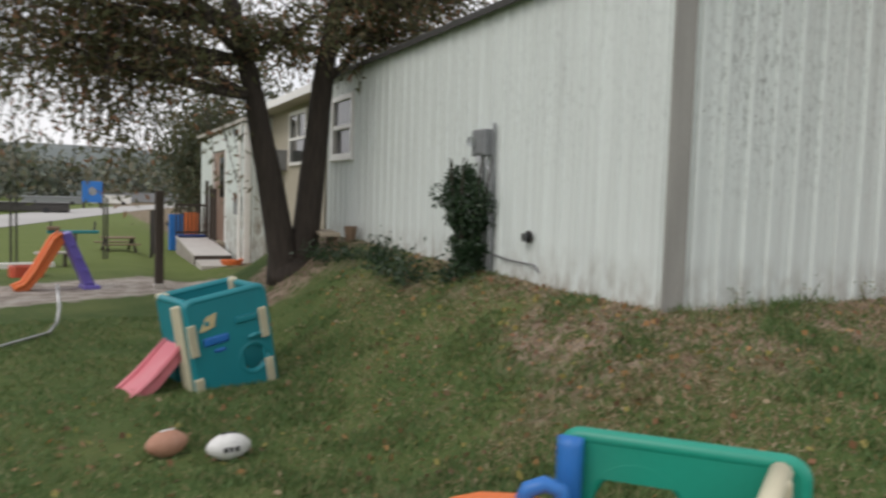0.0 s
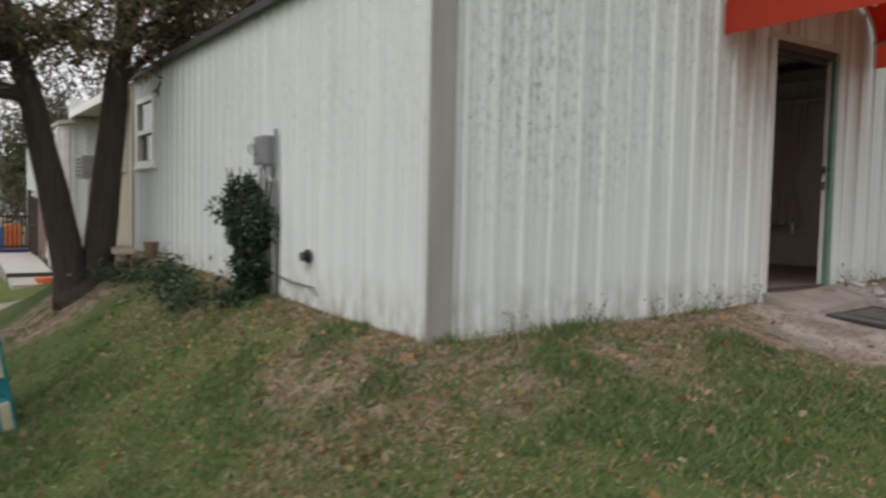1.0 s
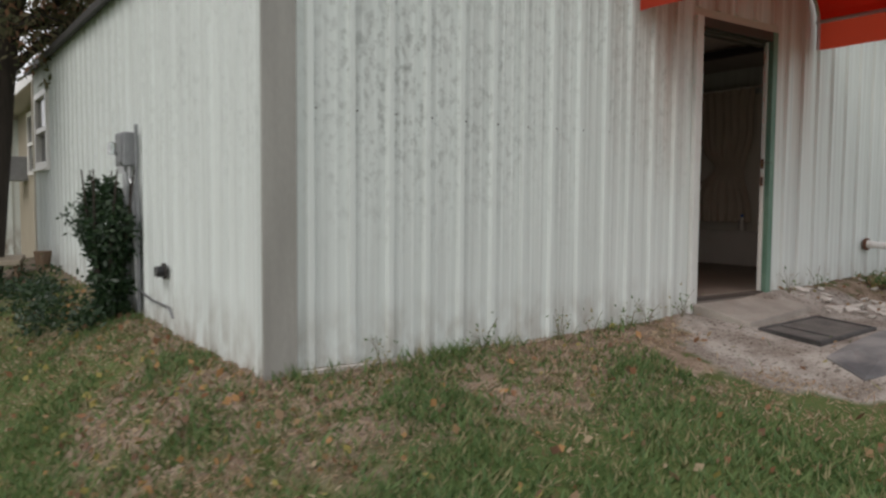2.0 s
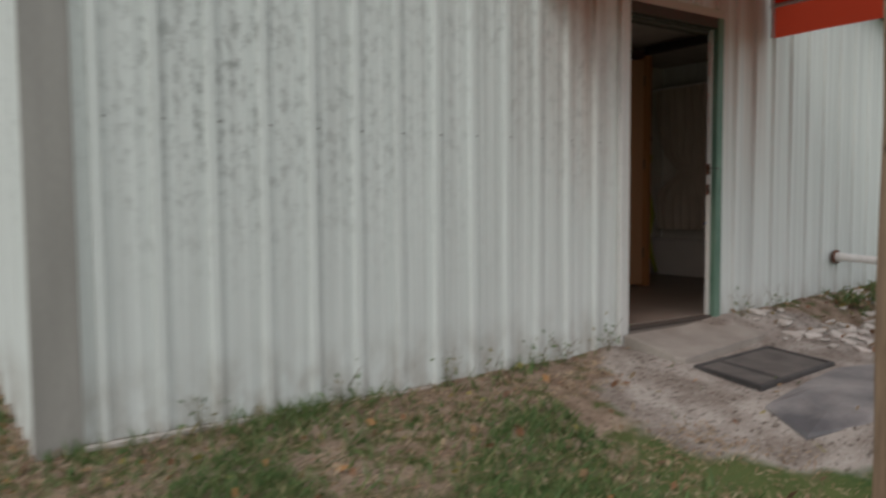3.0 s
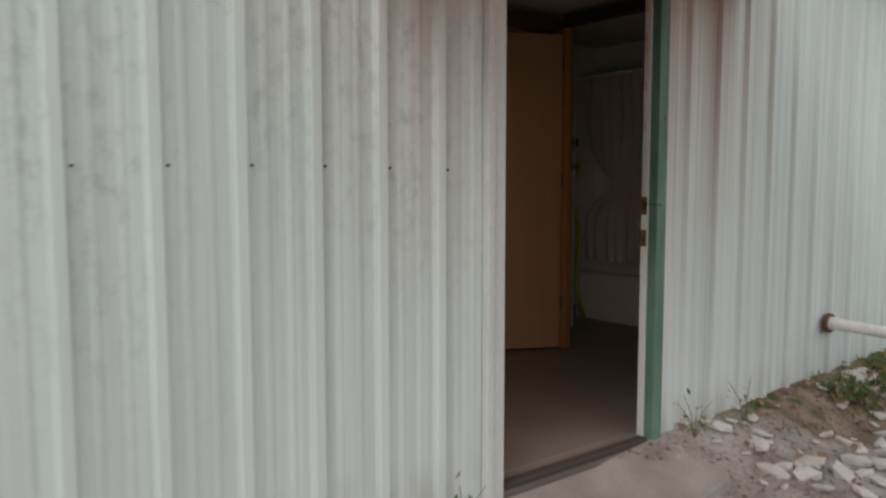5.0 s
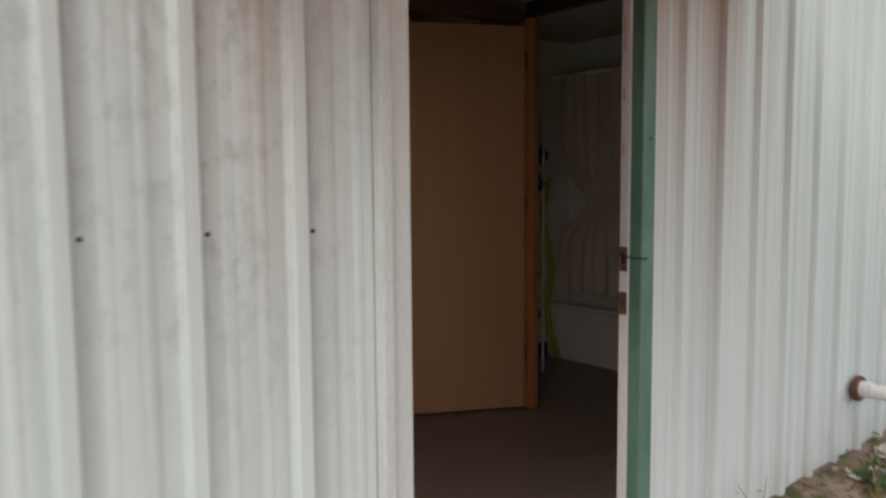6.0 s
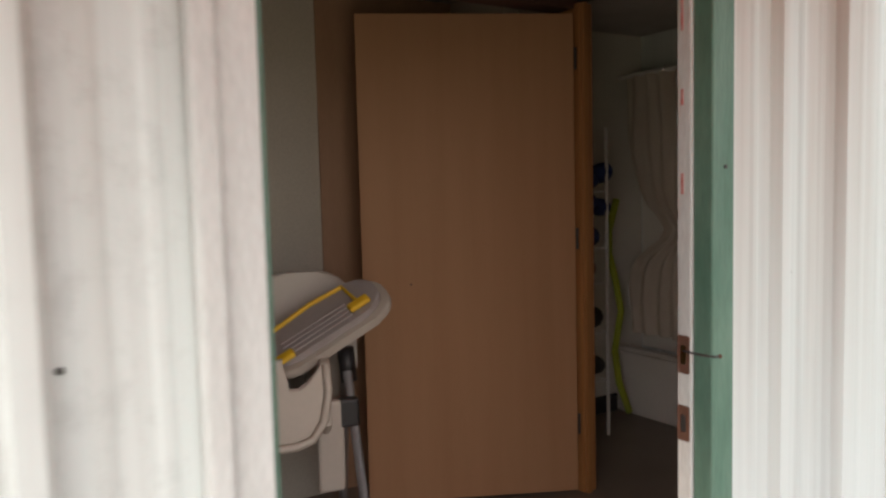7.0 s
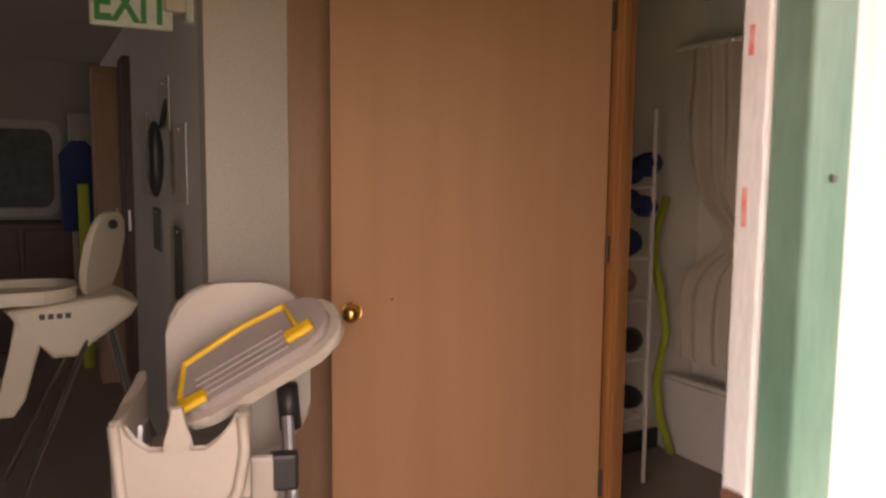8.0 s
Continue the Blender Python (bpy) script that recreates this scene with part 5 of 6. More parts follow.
def make_far_toys():
    # a folding slide: orange chute, purple ladder
    x, y = -6.78, 9.0
    t = thing("toddler_slide", "orange and purple plastic toddler slide", "slide", (x, y, lie(x, y)), 10)
    part("ladder", prism([(-0.04, 0.84), (0.1, 0.88), (0.44, 0.06), (0.3, 0.02)], 0.34, "y", -0.17, None, 0.02), PURPLE, t, "purple ladder side")
    chute = part("chute", prism([(0.0, 0.84), (-0.1, 0.8), (-0.36, 0.3), (-0.5, 0.1), (-0.64, 0.04), (-0.64, 0.0), (-0.46, 0.02), (-0.24, 0.3), (0.02, 0.74)], 0.3, "y", -0.15, None, 0.015), ORANGE, t, "orange chute")
    for sy in (-0.17, 0.15):
        part("side_rail", rod([(-0.02, sy, 0.86), (-0.13, sy, 0.78), (-0.38, sy, 0.32), (-0.52, sy, 0.12), (-0.66, sy, 0.06)], 0.035, sides=8), ORANGE, chute, smooth=True)
    for k in range(4):
        part("step", box((0.09 + 0.08 * k, -0.19, 0.66 - 0.19 * k), (0.17 + 0.08 * k, -0.15, 0.71 - 0.19 * k), 0.008), PURPLE, t)
    part("foot", box((0.26, -0.22, -0.02), (0.5, 0.22, 0.07), 0.02), PURPLE, t)
    x, y = -7.36, 10.9
    t = thing("sand_box", "faded red plastic sandbox", "sandbox", (x, y, lie(x, y)), 12)
    part("tub", plate(rounded(0.5, 0.42, 0.1), rounded(0.4, 0.32, 0.08), 0.18, "z", 0.0), RED_PLASTIC, t)
    part("sand", box((-0.2, -0.16, 0.0), (0.2, 0.16, 0.1), 0.01), PALE_CONCRETE, t)
    x, y = -7.7, 12.4
    t = thing("white_beam", "white timber beam edging the play gravel", "beam", (x, y, lie(x, y)), 14)
    part("beam", box((-0.8, -0.06, -0.03), (0.75, 0.06, 0.1), 0.01), PVC, t)
    t = thing("low_bench", "small pale bench beyond the slide", "bench", (-7.0, 12.6, lie(-7.0, 12.6)), 10)
    part("seat", box((-0.3, -0.12, 0.26), (0.3, 0.12, 0.3), 0.008), PALE_CONCRETE, t)
    for sx in (-0.24, 0.2):
        part("leg", box((sx, -0.1, -0.02), (sx + 0.04, 0.1, 0.26), 0.004), DARK_TIMBER, t)
    x, y, s = -5.66, 16.7, 0.62
    t = thing("picnic_table", "small weathered green picnic table on the lawn", "table", (x, y, lie(x, y)), 8)
    for k in range(4):
        part("top_board", box((-0.6 * s, -0.3 + 0.15 * k, 0.5 * s), (0.6 * s, -0.17 + 0.15 * k, 0.54 * s), 0.006), TIMBER, t)
    for sy in (-0.55, 0.5):
        part("bench", box((-0.7 * s, sy, 0.26 * s), (0.7 * s, sy + 0.2, 0.3 * s), 0.006), TIMBER, t)
    for sx in (-0.5, 0.5):
        part("trestle", prism([(-0.5, -0.02), (-0.43, -0.02), (0.0, 0.47 * s), (0.43, -0.02), (0.5, -0.02), (0.06, 0.5 * s), (-0.06, 0.5 * s)], 0.05, "x", sx * s), DARK_TIMBER, t)
    x, y = -6.6, 13.0
    t = thing("seesaw", "green metal seesaw on a dark stand", "seesaw", (x, y, lie(x, y)), 6)
    part("beam", box((-0.5, -0.05, 0.62), (0.42, 0.05, 0.68), 0.01), TEAL, t)
    part("stand", rod([(0.0, -0.12, -0.05), (0.0, -0.02, 0.64)], 0.025, sides=8), DARK_STEEL, t)
    part("stand", rod([(0.0, 0.14, -0.05), (0.0, 0.02, 0.64)], 0.025, sides=8), DARK_STEEL, t)
    part("handle", rod([(0.34, 0, 0.66), (0.36, 0, 0.86)], 0.018, sides=8), DARK_STEEL, t)
    part("handle", rod([(-0.42, 0, 0.66), (-0.44, 0, 0.86)], 0.018, sides=8), DARK_STEEL, t)
    part("seat", box((-0.5, -0.1, 0.68), (-0.28, 0.1, 0.76), 0.02), TIMBER, t)
    # paired posts of a swing frame, set along the mown lawn
    for x, y, h in ((-6.05, 14.2, 1.35), (-5.98, 14.3, 1.3), (-4.62, 18.6, 1.4), (-4.5, 18.7, 1.4), (-7.75, 13.5, 1.3), (-7.66, 13.6, 1.3)):
        t = thing("play_post", "thin dark steel play frame post on the lawn", "post", (x, y, lie(x, y)), 0, "play frame posts")
        part("shaft", rod([(0, 0, -0.1), (0, 0, h)], 0.022, sides=8), DARK_STEEL, t)
        part("cap", ball((0, 0, h), (0.028, 0.028, 0.02), u=8, v=6), DARK_STEEL, t)


def make_fence():
    t = thing("dark_gate_post", "dark square timber fence post", "post", (-5.42, 8.9, lie(-5.42, 8.9)))
    part("shaft", box((-0.065, -0.065, -0.1), (0.065, 0.065, 1.52), 0.012), DARK_TIMBER, t)
    part("base", box((-0.08, -0.08, -0.1), (0.08, 0.08, 0.07), 0.012), PALE_CONCRETE, t)
    for k in range(7):
        x, y = -4.95 + 0.12 * k, 16.0 + 0.9 * k
        t = thing("fence_post", "thin steel fence post of a wire fence", "post", (x, y, lie(x, y)), 0, "wire fence posts")
        part("shaft", rod([(0, 0, -0.1), (0, 0, 1.15)], 0.022, sides=8), DARK_STEEL, t)
        part("cap", ball((0, 0, 1.15), (0.028, 0.028, 0.02), u=8, v=6), DARK_STEEL, t)


make_cube_climber(), make_near_climber(), make_ride_toy(), make_balls(), make_hoop(), make_far_toys(), make_fence()


# ---- annexe, porch and distance ----
def make_annexe():
    t = thing("rear_annexe", "white metal annexe with a side door behind the main building", "building")
    x0, y0, y1, zt, zb = -3.3, 12.95, 19.4, 2.12, -1.15
    d0, d1, dz = 15.35, 17.4, 1.62
    part("wall", prism([(y0, zb), (d0, zb), (d0, dz), (d1, dz), (d1, zb), (y1, zb), (y1, zt - 0.14), (y0, zt)], 0.12, "x", x0), SIDE, t)
    part("wall", box((x0 + 0.12, y0, zb), (x0 + 4.0, y0 + 0.12, zt + 0.5), 0), SIDE, t, "shaded white gable wall")
    for k in range(16):
        part("rib", box((x0 + 0.16 + 0.23 * k, y0 - 0.02, zb), (x0 + 0.2 + 0.23 * k, y0, zt + 0.02 * k)), SIDE, t)
    for k in range(26):
        yr = y0 + 0.13 + 0.245 * k
        if not d0 - 0.1 < yr < d1 + 0.06:
            part("rib", box((x0 - 0.014, yr, zb), (x0, yr + 0.04, zt - 0.03 - 0.022 * (yr - y0))), SIDE, t)
    part("roof", prism([(x0 - 0.1, zt - 0.02), (x0 + 4.2, zt + 0.7), (x0 + 4.2, zt + 0.76), (x0 - 0.1, zt + 0.05)], y1 - y0 + 0.3, "y", y0 - 0.12), PALE_CONCRETE, t, "pale roof edge")
    for ya, yb in ((d0, d0 + 0.09), (d1 - 0.09, d1)):
        part("door_casing", box((x0 - 0.02, ya, zb + 0.5), (x0 + 0.1, yb, dz), 0.008), PVC, t)
    d = part("door", box((x0 + 0.05, d0 + 0.09, zb + 0.5), (x0 + 0.1, d1 - 0.09, dz - 0.01), 0.004), TAN_DOOR, t, "tan side door")
    part("glazing", box((x0 + 0.04, d0 + 0.5, 0.45), (x0 + 0.049, d0 + 1.15, 1.45)), DIM_GLASS, d)
    part("corner_flashing", box((x0 - 0.03, y0 - 0.03, zb), (x0 + 0.1, y0 + 0.09, zt - 0.03), 0.006), PVC, t)
    part("downpipe", rod([(x0 - 0.09, y0 + 0.22, zb), (x0 - 0.09, y0 + 0.22, zt - 0.12), (x0 - 0.02, y0 + 0.22, zt - 0.02)], 0.04), PVC, t, "white downpipe")
    part("meter_box", box((x0 - 0.14, y0 + 0.36, 0.1), (x0, y0 + 0.66, 0.5), 0.01), METER_GREY, t)
    part("flood_lamp", box((x0 - 0.2, y0 + 0.2, zt - 0.32), (x0 - 0.06, y0 + 0.4, zt - 0.18), 0.02), DARK_STEEL, t, "dark flood lamp under the eave")
    m = thing("middle_wing", "recessed cream wing with white-framed windows", "building")
    xm = -2.75
    part("wall", box((xm, BACK + 0.1, -0.8), (xm + 0.1, 12.93, 2.42)), CREAM_SIDING, m)
    for k in range(23):
        part("rib", box((xm - 0.018, BACK + 0.25 + 0.235 * k, -0.8), (xm, BACK + 0.29 + 0.235 * k, 2.4)), CREAM_SIDING, m)
    part("roof", prism([(xm - 0.42, 2.3), (xm + 3.2, 3.0), (xm + 3.2, 3.08), (xm - 0.42, 2.38)], 5.5, "y", BACK + 0.3), PALE_CONCRETE, m, "pale roof edge")
    part("eave_board", box((xm - 0.44, BACK + 0.3, 2.24), (xm - 0.415, BACK + 5.8, 2.38), 0.004), PVC, m)
    part("eave_soffit", box((xm - 0.415, BACK + 0.3, 2.28), (xm, BACK + 5.8, 2.295)), CREAM_SIDING, m)
    for yw in (10.1,):
        w = part("window", box((xm - 0.03, yw, 1.2), (xm - 0.012, yw + 1.1, 2.1), 0.0), DIM_GLASS, m)
        for a, b in (((yw - 0.08, 1.14), (yw, 2.17)), ((yw + 1.1, 1.14), (yw + 1.18, 2.17)), ((yw, 2.1), (yw + 1.1, 2.17)), ((yw, 1.14), (yw + 1.1, 1.2)), ((yw, 1.62), (yw + 1.1, 1.67)), ((yw + 0.52, 1.67), (yw + 0.57, 2.1))):
            part("frame", box((xm - 0.06, a[0], a[1]), (xm - 0.01, b[0], b[1])), PVC, w)
    ac = thing("window_air_conditioner", "grey air conditioner jutting from the wing's wall", "air conditioner", (xm, 11.9, 1.25))
    part("case", box((-0.45, -0.3, -0.2), (0.05, 0.3, 0.22), 0.02), METER_GREY, ac)
    for k in range(5):
        part("louvre", box((-0.462, -0.26, -0.15 + 0.07 * k), (-0.45, 0.26, -0.12 + 0.07 * k)), DARK_STEEL, ac)
    p = thing("corner_board", "cream timber board at the wing's corner", "board", (-3.2, 7.5, 0))
    part("board", box((0, 0, -0.4), (0.3, 0.08, 2.24), 0.01), CREAM_SIDING, p)
    k = thing("timber_stool", "weathered timber bench standing by the wall", "bench", (-3.66, 5.85, lie(-3.66, 5.85) - 0.03), 80)
    part("top", box((-0.48, -0.12, 0.24), (0.48, 0.12, 0.29), 0.008), PALE_TIMBER, k)
    for dx in (-0.4, -0.14, 0.12, 0.38):
        part("leg", box((dx - 0.025, -0.1, -0.12), (dx + 0.025, -0.06, 0.24), 0.004), TIMBER, k)
    part("stretcher", box((-0.42, -0.055, 0.06), (0.42, -0.03, 0.1), 0.004), TIMBER, k)
    q = thing("clay_pot", "small tan pot by the foot of the wall", "pot", (-3.36, 5.75, lie(-3.36, 5.75)))
    part("bowl", rod([(0, 0, -0.01), (0, 0, 0.12), (0, 0, 0.2)], 0, sides=14, radii=[0.06, 0.08, 0.09]), TIMBER, q)


def make_deck():
    x0, x1, y0, y1, z = -4.22, -3.4, 13.9, 17.5, -0.64
    t = thing("porch_deck", "pale painted porch deck sloping up to a dark railing", "deck")
    n, fall = 14, 0.24

    def rise(y):
        return z - fall * (y1 - y) / (y1 - y0)
    for k in range(n):
        a, b = y0 + (y1 - y0) * k / n, y0 + (y1 - y0) * (k + 1) / n - 0.015
        part("plank", prism([(a, rise(a)), (b, rise(b)), (b, rise(b) + 0.04), (a, rise(a) + 0.04)], x1 - x0, "x", x0), PALE_DECK, t)
    part("skirt", box((x0, y0 - 0.03, z - 0.7), (x1, y0, rise(y0) + 0.03)), DARK_TIMBER, t)
    part("side_beam", prism([(y0, -1.2), (y1, -1.2), (y1, z - 0.01), (y0, rise(y0) - 0.01)], 0.05, "x", x0 + 0.02), CONCRETE, t)
    part("rail", box((x0, y1 - 0.05, z + 0.82), (x1, y1, z + 0.88)), DARK_TIMBER, t)
    part("rail", box((x0, y1 - 0.05, z + 0.1), (x1, y1, z + 0.15)), DARK_TIMBER, t)
    for k in range(9):
        x = x0 + (x1 - x0) * k / 8.3
        part("baluster", box((x, y1 - 0.04, z), (x + 0.035, y1, z + 0.83)), DARK_TIMBER, t)
    for y, h in ((y1 - 0.3, 1.5), (y1 - 1.0, 1.35), (y1 - 1.6, 1.3)):
        part("gate_post", box((x1 - 0.1, y, z), (x1 - 0.02, y + 0.1, z + h), 0.006), DARK_TIMBER, t)
    ramp = thing("concrete_ramp", "pale concrete pad before the deck", "pad")
    part("slab", prism([(12.9, -1.2), (y0 - 0.04, -1.2), (y0 - 0.04, -0.93), (12.9, -0.99)], 0.85, "x", -4.2), PALE_CONCRETE, ramp)
    for mat, x, lab in ((BLUE, -4.1, "blue plastic toy crate beyond the deck rail"), (ORANGE, -3.7, "orange plastic toy crate beyond the deck rail")):
        c = thing("toy_crate", lab, "crate", (x, 18.5, lie(x, 18.5)), 0, "toy crates")
        part("body", plate(rounded(0.36, 0.3, 0.05), rounded(0.3, 0.24, 0.04), 0.98, "z", 0), mat, c)
        part("base", box((-0.16, -0.13, 0), (0.16, 0.13, 0.03)), mat, c)
    mat_ = thing("blue_floor_mat", "folded blue mat on the deck by the rail", "mat", (-3.85, 17.2, z + 0.02))
    part("pad", box((-0.35, -0.2, 0), (0.35, 0.2, 0.06), 0.02), NAVY, mat_)
    h = thing("garden_hose", "coiled orange hose beside the annexe", "hose", (-3.62, 12.7, lie(-3.62, 12.7)))
    part("coil", rod([(0.17 * math.cos(a) * (1 + 0.02 * a), 0.17 * math.sin(a), 0.02 + 0.006 * a) for a in (0.5 * k for k in range(40))], 0.02, sides=6), ORANGE, h)


def make_distance():
    bm = bmesh.new()
    near = [(-16.0, 1.5), (-13.5, 11.8), (-9.2, 29.7), (-2.0, 59.5), (14.0, 108.0)]
    lo = [bm.verts.new((x, y, -1.03)) for x, y in near]
    hi = [bm.verts.new((x - 4.2, y + 1.2, -1.03)) for x, y in near]
    for i in range(4):
        bm.faces.new((lo[i], lo[i + 1], hi[i + 1], hi[i]))
    tagged(link("road", bm, ASPHALT), "pale grey road beyond the lawn", "road", kind="structure")
    r = np.random.default_rng(77)
    # low buildings, vans and a sign along the road
    for x, y, w, h, mat, lab in ((-10.2, 50, 6.5, 0.35, DARK_STEEL, "low dark trailer parked by the road"), (-3.4, 80, 3.6, 0.75, PVC, "white trailer parked by the road"), (-8.4, 74, 5.0, 0.45, METER_GREY, "grey trailer parked by the road"), (-14.2, 62, 3.4, 1.3, METER_GREY, "grey shed by the road"), (1.5, 92, 6, 0.9, METER_GREY, "grey trailer parked by the road")):
        t = thing("parked_trailer", lab, "trailer", (x, y, -1.05), 4, "trailers by the road")
        part("body", box((-w / 2, -1, 0.08), (w / 2, 1, 0.2 + h), 0.05), mat, t)
        part("roof", box((-w / 2 - 0.1, -1.05, 0.2 + h), (w / 2 + 0.1, 1.05, 0.28 + h), 0.03), METER_GREY if mat is PVC else mat, t)
        for dx in (-w * 0.3, w * 0.3):
            part("wheel", rod([(dx, -1.05, 0.16), (dx, -0.8, 0.16)], 0.18, sides=14), BLACK, t)
    t = thing("road_sign", "blue roadside sign board on dark legs", "sign", (-5.4, 62, -1.03), 6)
    part("board", box((-0.72, -0.1, 0.45), (0.72, 0.1, 2.1), 0.04), BLUE, t)
    part("emblem", prism([(-0.22, 1.1), (0.05, 0.98), (0.3, 1.15), (0.26, 1.5), (0.0, 1.68), (-0.28, 1.5)], 0.03, "y", -0.13), METER_GREY, t)
    for dx in (-0.6, 0.6):
        part("leg", box((dx - 0.08, -0.08, 0), (dx + 0.08, 0.08, 0.45)), DARK_TIMBER, t)
    # hill
    n = 60
    verts, faces = [], []
    for i in range(n + 1):
        a = radians(-75 + 150 * i / n)
        for j, (d, f) in enumerate(((130, 0), (260, 0.55), (420, 1.0), (700, 0.9))):
            top = 22 + 5 * noise.noise(Vector((i * 0.13, 1, 0))) + 2 * noise.noise(Vector((i * 0.9, 4, j)))
            verts.append((d * math.sin(a), d * math.cos(a), -1.2 + f * top))
    for i in range(n):
        for j in range(3):
            q = i * 4 + j
            faces.append((q, q + 4, q + 5, q + 1))
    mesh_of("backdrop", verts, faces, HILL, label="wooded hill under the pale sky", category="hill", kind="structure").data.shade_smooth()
    cs = []
    for k in range(330):
        a, d = radians(r.uniform(-60, 40)), r.uniform(95, 190)
        x, y, h = d * math.sin(a), d * math.cos(a), r.uniform(3, 7)
        c = r.normal(size=(420, 3)) * np.array([h * 0.28, h * 0.28, h * 0.24]) + np.array([x, y, -1 + h * 0.5])
        c[:, 2] = np.maximum(c[:, 2], -0.8)
        cs.append(c)
    # woods coloured pale to read as hazy
    leaves("far_woods", np.concatenate(cs), 0.75, 0.55, WOODS, 51, 0.0, label="far woods beyond the road in haze-paled greens", category="woods", kind="stuff")
    for k, (x, y, h, w) in enumerate(((-2.2, 27, 5.6, 1.5), (-0.6, 25, 6.4, 2.0), (-1.5, 33, 6.2, 1.9))):
        t = thing("background_tree", "dull green tree behind the annexe", "tree", (x, y, lie(x, y)), 0, "trees behind the annexe")
        part("trunk", rod([(0, 0, -0.1), (0.1, 0, h * 0.6)], 0, sides=8, radii=[0.2, 0.07]), BARK, t)
        c = r.normal(size=(5200, 3)) * np.array([w * 0.45, w * 0.45, h * 0.2]) + np.array([0, 0, h * 0.55])
        c += 0.4 * np.sin(c[:, [1, 2, 0]] * 2.5)
        leaves("crown", c, 0.24, 0.07, CEDAR, 60 + k, 0.9, t)


make_annexe(), make_deck(), make_distance()


# ---- inside ----
HINGE, LATCH = Vector((1.94, 1.5)), Vector((1.13, 1.9))


def make_partitions():
    def wall(name, lo, hi, mat, label):
        return tagged(link(name, box(lo, hi), mat), label, "wall", kind="structure")
    wall("wall_hall_end", (0.78, 2.14, FLOOR), (1.06, 2.24, 2.27), PLASTER, "cream wall end beside the hall")
    wall("wall_panelled", (1.06, 2.13, FLOOR), (1.75, 2.24, 2.27), PANEL_WOOD, "tan panelled wall behind the door")
    wall("wall_hall", (0.78, 2.24, FLOOR), (0.86, 6.4, 2.27), HALL_PAINT, "pale grey hall wall with pinned papers")
    wall("wall_bath_back", (1.75, 2.3, FLOOR), (3.2, 2.4, 2.27), BATH_PAINT, "dull cream bathroom wall")
    wall("wall_bath_side", (1.75, 1.72, FLOOR), (1.83, 2.3, 2.27), PLASTER, "cream bathroom side wall")
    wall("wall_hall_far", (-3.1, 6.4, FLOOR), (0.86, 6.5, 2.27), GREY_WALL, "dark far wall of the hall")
    base = tagged(link("baseboard", box((1.84, 2.28, FLOOR), (2.97, 2.299, FLOOR + 0.1), 0.003), BLACK), "black vinyl baseboard", "baseboard", kind="structure")


def make_inner_door():
    way = (LATCH - HINGE)
    turn = math.degrees(math.atan2(way.y, way.x))
    t = thing("inner_door", "plain brown veneer door standing ajar with brass knob", "door", (HINGE.x, HINGE.y, FLOOR + 0.015), turn)
    w, h = way.length, 2.03
    part("leaf", box((0, -0.018, 0), (w, 0.018, h), 0.003), DOOR_WOOD, t)
    for s in (1,):
        k = part("knob", ball((w - 0.07, 0.075, 0.885), (0.03, 0.026, 0.03)), BRASS, t, "polished brass knob", smooth=True)
        part("rose", rod([(w - 0.07, 0.018, 0.885), (w - 0.07, 0.026, 0.885)], 0.033, sides=18), BRASS, k)
        part("neck", rod([(w - 0.07, 0.026, 0.885), (w - 0.07, 0.06, 0.885)], 0.013, sides=12), BRASS, k)
    part("screw_hole", ball((w - 0.2, 0.0185, 0.925), (0.004, 0.002, 0.004), u=8, v=6), BLACK, t)
    for z in (0.25, 1.05, 1.8):
        part("hinge", rod([(-0.006, 0.02, z), (-0.006, 0.02, z + 0.09)], 0.006, sides=8), DARK_STEEL, t)
    fr = tagged(new("door_2"), "orange pine casing of the inner doorway", "door frame", kind="structure")
    part("casing", box((HINGE.x + 0.012, HINGE.y - 0.03, FLOOR), (HINGE.x + 0.085, HINGE.y + 0.09, 2.16), 0.006), CASING_WOOD, fr)
    part("stop", box((HINGE.x + 0.02, HINGE.y - 0.045, FLOOR), (HINGE.x + 0.05, HINGE.y - 0.03, 2.16), 0.004), CASING_WOOD, fr)
    part("header", box((1.1, 1.5, 2.14), (HINGE.x + 0.08, 1.62, 2.2), 0.004), DARK_WOOD, fr)
    part("closer_track", box((1.95, 0.7, 2.17), (2.02, 1.5, 2.24), 0.006), BLACK, fr)


